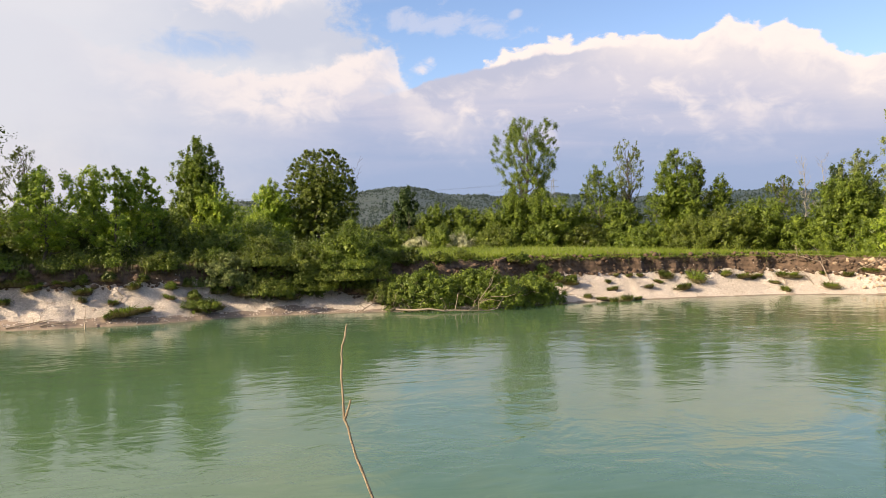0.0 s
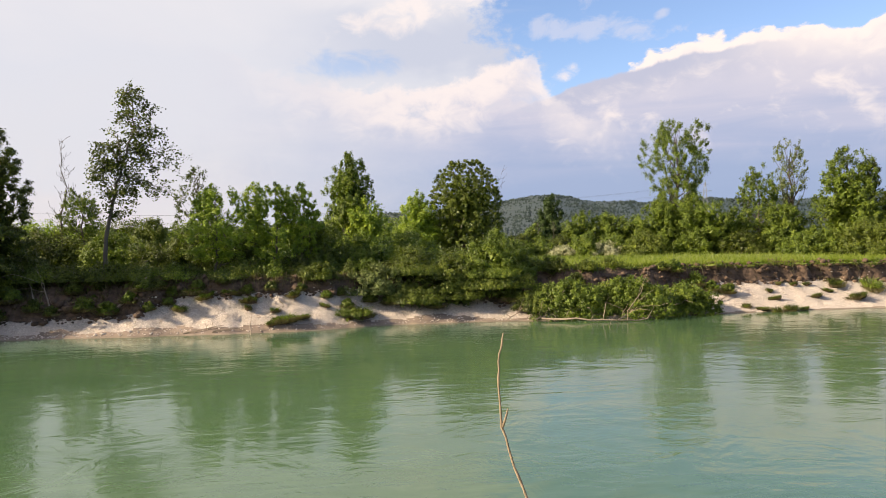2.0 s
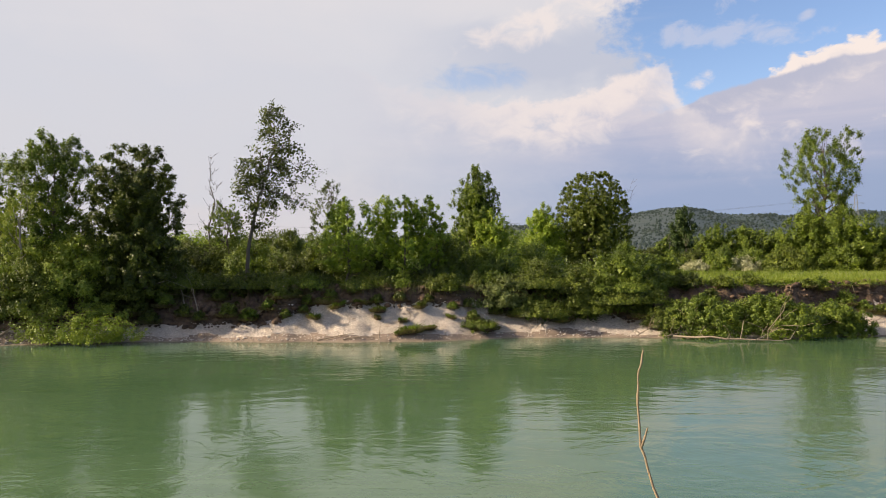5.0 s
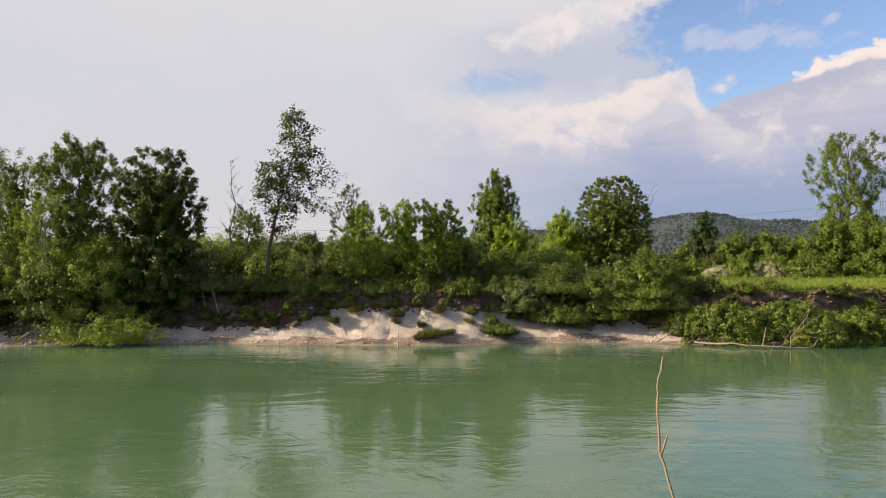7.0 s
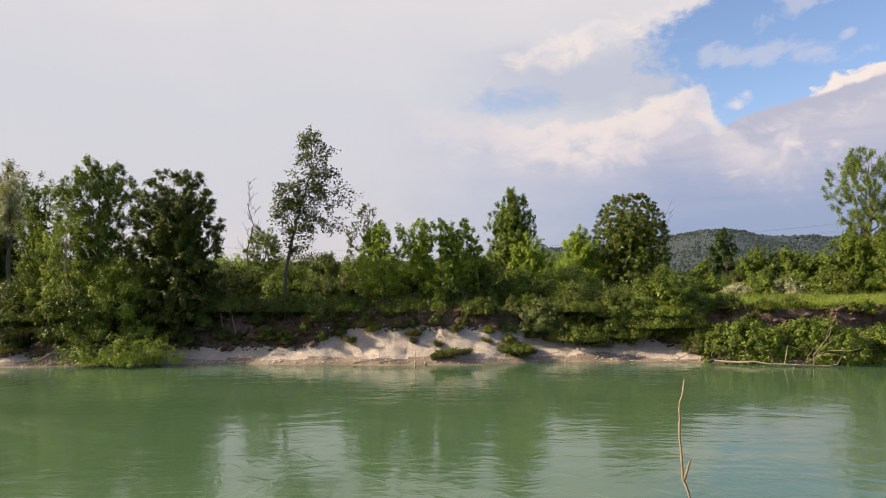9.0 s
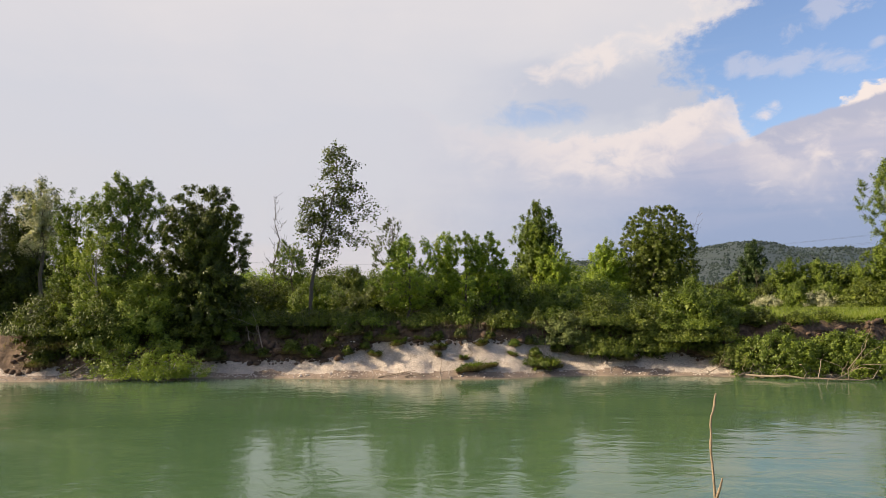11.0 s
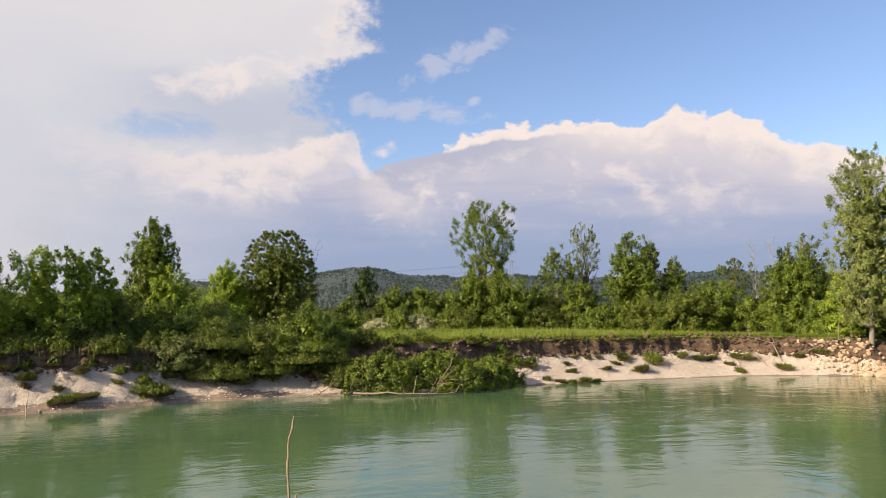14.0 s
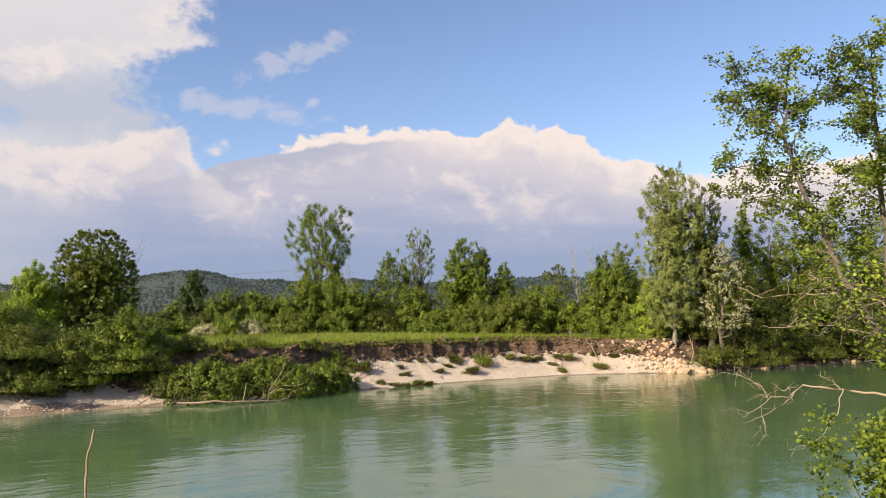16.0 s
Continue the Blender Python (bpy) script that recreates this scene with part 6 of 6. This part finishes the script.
def bare_bough(points):
    rng = np.random.default_rng(int(abs(points[0][2]) * 1000))
    pts = [Vector(p) for p in points]
    root = Vector((6.9, 5.6, 3.2))
    holder = tagged(new("dead_branch"), "thin leafless bough hanging among green leaves", "branch")
    holder.location = root
    path = [Vector((0, 0, 0))]
    for a, b in zip(pts, pts[1:]):
        path += [a.lerp(b, i / 3) - root + Vector(rng.normal(0, 0.012, 3)) for i in range(3)]
    path.append(pts[-1] - root)
    n = len(path)
    child("stem", mesh_from("stem", *[np.array(q) for q in tube(path, [0.010 - 0.0075 * i / n for i in range(n)], 6)], [DEAD], None, True), holder)
    for _ in range(9):
        i = int(rng.integers(2, n))
        goal = path[i] + Vector(rng.normal(0, 0.16, 3))
        child("twig", mesh_from("twig", *[np.array(q) for q in tube(curve_path(path[i], goal, (0, 0, 0.03), 3, rng, 0.12), [0.004, 0.0035, 0.003, 0.0015], 4)], [DEAD], None, True), holder)


def bent_stick(stem, spur):
    """A thin bent stick that stands up from the near bank, with one broken spur."""
    rng = np.random.default_rng(3)
    pts = [Vector(p) for p in stem]
    foot = Vector((-0.12, 4.05, 0))
    foot.z = ground_at(foot.x, foot.y) - 0.1
    holder = tagged(new("stick"), "thin bent tan stick standing up from the near bank", "stick")
    holder.location = foot
    path = [Vector((0, 0, 0))]
    for a, b in zip(pts, pts[1:]):
        path += [a.lerp(b, i / 4) - foot + Vector(rng.normal(0, 0.0022, 3)) for i in range(4)]
    path.append(pts[-1] - foot)
    n = len(path)
    rad = [0.0086 - 0.0042 * i / n + (0.0017 if i % 5 == 3 else 0) for i in range(n)]
    child("stem", mesh_from("stem", *[np.array(q) for q in tube(path, rad, 9)], [TWIG], None, True), holder)
    sp = [Vector(p) - foot for p in spur]
    child("spur", mesh_from("spur", *[np.array(q) for q in tube(sp, [0.008, 0.006, 0.004], 7)], [TWIG], None, True), holder)


def near_shrub(low, high):
    """A leafy shrub on the near bank, its upper sprays in the light."""
    rng = np.random.default_rng(8)
    x, y = low[0] + 0.31, low[1] - 0.28
    z = ground_at(x, y)
    holder = tagged(new("shrub"), "leafy bright green shrub on the near bank", "shrub")
    holder.location = (x, y, z)
    ends = []
    for _ in range(70):
        goal = Vector((rng.normal(0.03, 0.21), rng.normal(-0.04, 0.21), rng.uniform(0.70, 1.04) * (high[2] - z)))
        st = curve_path((rng.normal(0, 0.08), rng.normal(0, 0.08), -0.05), goal, (0, 0, 0.1), 6, rng, 0.06)
        child("shoot", mesh_from("shoot", *[np.array(q) for q in tube(st, [0.010 - 0.0013 * j for j in range(7)], 5)], [BARK], None, True), holder)
        ends += [tuple(p + Vector(rng.normal(0, 0.06, 3))) for p in st[4:] for _ in range(5)]
    v, f = spray(ends, rng, 40000, 0.045, 0.027)
    child("foliage", mesh_from("foliage", v, f, [LEAF["fresh"]]), holder)["kind"] = "stuff"

# The tree that leans over the water on the near bank, its neighbour, and what grows at their feet
near_tree([(6.84, 5.46, 2.97), (6.68, 6.09, 3.78), (6.49, 6.42, 4.48), (6.38, 6.67, 5.16), (6.24, 6.92, 6.15), (6.33, 6.91, 6.76), (6.41, 6.91, 7.22)], 0.046, (
    (4.3, (5.56, 7.09, 6.97)),
    (4.1, (5.59, 7.19, 6.65)),
    (4.0, (6.04, 7.6, 6.63)),
    (3.6, (5.74, 6.82, 6.32)),
    (3.4, (5.75, 7.45, 5.84)),
    (3.1, (6.1, 7.3, 5.78)),
    (2.9, (5.72, 7.09, 5.46)),
    (4.5, (6.07, 6.81, 6.91)),
    (4.7, (6.22, 7.2, 6.63)),
    (5.2, (6.2, 6.82, 7.01)),
    (4.2, (6.52, 6.81, 6.61)),
    (3.7, (6.6, 7.0, 6.36)),
    (3.4, (6.53, 6.66, 5.87)),
    (2.6, (6.04, 6.7, 5.25)),
    (2.4, (6.79, 6.83, 5.42)),
    (5.4, (6.42, 6.9, 7.19)),
    (2.2, (6.49, 6.97, 4.9)),
), 21, "alder leaning over the water with an airy leafy crown", per=190, size=0.036)
near_tree([(7.49, 6.08, 2.68), (7.37, 6.52, 3.54), (7.3, 6.6, 4.43), (7.29, 6.61, 5.21), (7.29, 6.6, 6.0), (7.28, 6.62, 6.75), (7.28, 6.62, 7.33)], 0.056, (
    (5.3, (6.8, 6.68, 7.08)),
    (5.0, (6.73, 6.88, 6.89)),
    (4.8, (7.15, 7.03, 6.76)),
    (4.4, (7.25, 7.07, 6.43)),
    (4.3, (6.97, 6.51, 6.75)),
    (3.8, (6.79, 6.83, 5.56)),
    (3.6, (7.35, 7.12, 5.84)),
    (3.2, (6.95, 6.67, 5.41)),
    (3.0, (6.96, 6.95, 5.11)),
    (2.4, (7.24, 7.09, 4.76)),
    (5.6, (7.34, 6.56, 7.24)),
    (4.2, (7.7, 6.46, 6.39)),
    (3.7, (7.41, 6.18, 5.72)),
    (4.5, (6.89, 6.3, 6.36)),
    (3.5, (6.95, 6.39, 5.55)),
    (5.1, (6.94, 6.39, 6.91)),
    (3.9, (6.95, 6.24, 6.03)),
), 22, "alder on the near bank with dense green boughs", per=190, size=0.036)
near_tree([(5.94, 4.5, 2.75), (5.95, 4.8, 3.38), (5.88, 5.03, 3.85), (5.83, 5.24, 4.2), (5.68, 5.4, 4.36)], 0.035, (
    (3.6, (5.2, 5.57, 4.26)),
    (3.4, (5.57, 5.78, 4.11)),
    (3.2, (5.22, 5.69, 3.95)),
    (3.0, (5.22, 5.42, 3.87)),
    (2.8, (5.67, 5.55, 3.97)),
    (2.6, (5.51, 5.28, 3.8)),
    (3.7, (5.55, 5.52, 4.52)),
    (3.5, (5.6, 5.19, 4.53)),
    (2.4, (5.53, 5.12, 4.05)),
    (2.2, (5.68, 5.39, 3.64)),
    (3.0, (5.85, 5.22, 4.4)),
    (3.8, (5.63, 5.86, 4.38)),
), 23, "young sunlit tree with light green leaves on the near bank", "fresh", 50)
dead_branch_over_water([(5.57, 4.32, 3.19), (5.39, 4.53, 3.37), (5.21, 4.73, 3.42), (4.99, 4.95, 3.44), (4.81, 5.19, 3.47)], (
    [(4.81, 5.19, 3.47), (4.75, 5.3, 3.36), (4.65, 5.39, 3.36), (4.55, 5.47, 3.46), (4.46, 5.54, 3.58)],
    [(4.76, 5.23, 3.4), (4.65, 5.25, 3.31), (4.53, 5.36, 3.19), (4.43, 5.44, 3.14)],
    [(4.65, 5.39, 3.36), (4.58, 5.45, 3.26), (4.48, 5.53, 3.17)],
    [(4.99, 4.95, 3.44), (5.02, 5.07, 3.5), (4.91, 5.16, 3.56)],
    [(4.99, 4.95, 3.44), (4.93, 4.94, 3.33), (4.84, 4.95, 3.13), (4.75, 5.03, 3.01), (4.61, 5.16, 2.94)],
    [(4.62, 5.41, 3.38), (4.58, 5.44, 3.44), (4.48, 5.65, 3.55)],
    [(4.53, 5.36, 3.19), (4.55, 5.34, 3.11), (4.53, 5.36, 3.02)],
    [(4.74, 5.25, 3.43), (4.71, 5.34, 3.43), (4.64, 5.39, 3.39)],
))
for bare in (
    [(6.38, 5.83, 4.19), (6.1, 6.11, 4.27), (5.93, 6.4, 4.29), (5.64, 6.65, 4.25), (5.5, 6.88, 4.37)],
    [(6.56, 5.77, 3.77), (6.23, 6.12, 3.93), (5.96, 6.37, 3.96), (5.8, 6.64, 3.93)],
    [(6.1, 6.11, 4.27), (5.99, 6.21, 4.37), (5.91, 6.28, 4.46)],
):
    bare_bough(bare)
bent_stick([(-0.26, 4.04, 2.13), (-0.38, 3.98, 2.56), (-0.47, 3.97, 2.78), (-0.53, 3.97, 3.0), (-0.55, 3.96, 3.22), (-0.54, 3.96, 3.4), (-0.52, 3.97, 3.51)], [(-0.53, 3.97, 3.0), (-0.51, 3.97, 3.06), (-0.5, 3.97, 3.1)])
near_shrub((3.67, 3.45, 3.07), (3.92, 3.47, 3.38))
near_tree([(-23.8, 32.84, 3.12), (-23.69, 32.92, 4.79), (-23.36, 33.16, 6.78), (-23.02, 33.39, 8.41), (-22.63, 33.66, 10.02), (-22.61, 33.67, 11.2), (-22.81, 33.53, 12.0)], 0.105, (
    (5.6, (-22.86, 33.5, 11.87)),
    (5.2, (-22.22, 33.57, 11.74)),
    (5.0, (-23.27, 33.83, 11.49)),
    (4.8, (-22.05, 34.04, 11.22)),
    (4.5, (-22.86, 33.14, 10.58)),
    (4.4, (-22.13, 34.58, 10.59)),
    (4.0, (-21.52, 33.78, 9.82)),
    (3.9, (-23.25, 34.2, 9.82)),
    (3.8, (-21.79, 33.37, 9.38)),
    (3.5, (-21.39, 34.45, 8.97)),
    (3.3, (-22.05, 34.63, 8.55)),
    (3.2, (-20.82, 34.57, 8.43)),
    (3.4, (-22.7, 34.21, 9.01)),
    (3.1, (-21.18, 33.99, 7.9)),
    (2.6, (-23.54, 33.03, 9.07)),
    (2.5, (-23.85, 32.44, 9.17)),
    (2.4, (-24.51, 32.69, 8.62)),
    (2.3, (-24.2, 33.18, 8.44)),
    (2.6, (-22.94, 32.84, 9.38)),
    (2.2, (-23.36, 32.79, 7.88)),
    (2.0, (-24.38, 33.04, 7.57)),
    (2.6, (-22.03, 34.05, 7.1)),
    (2.4, (-21.18, 34.35, 6.63)),
    (2.2, (-22.69, 34.22, 6.61)),
    (1.8, (-22.62, 33.3, 6.76)),
    (1.7, (-22.94, 34.05, 6.11)),
    (1.6, (-23.41, 32.51, 6.74)),
    (2.9, (-22.44, 33.18, 7.75)),
    (1.3, (-23.16, 33.3, 5.71)),
), 24, "tall leaning poplar with sparse feathery boughs", "deep", 105, 0.115, 3.0, "")
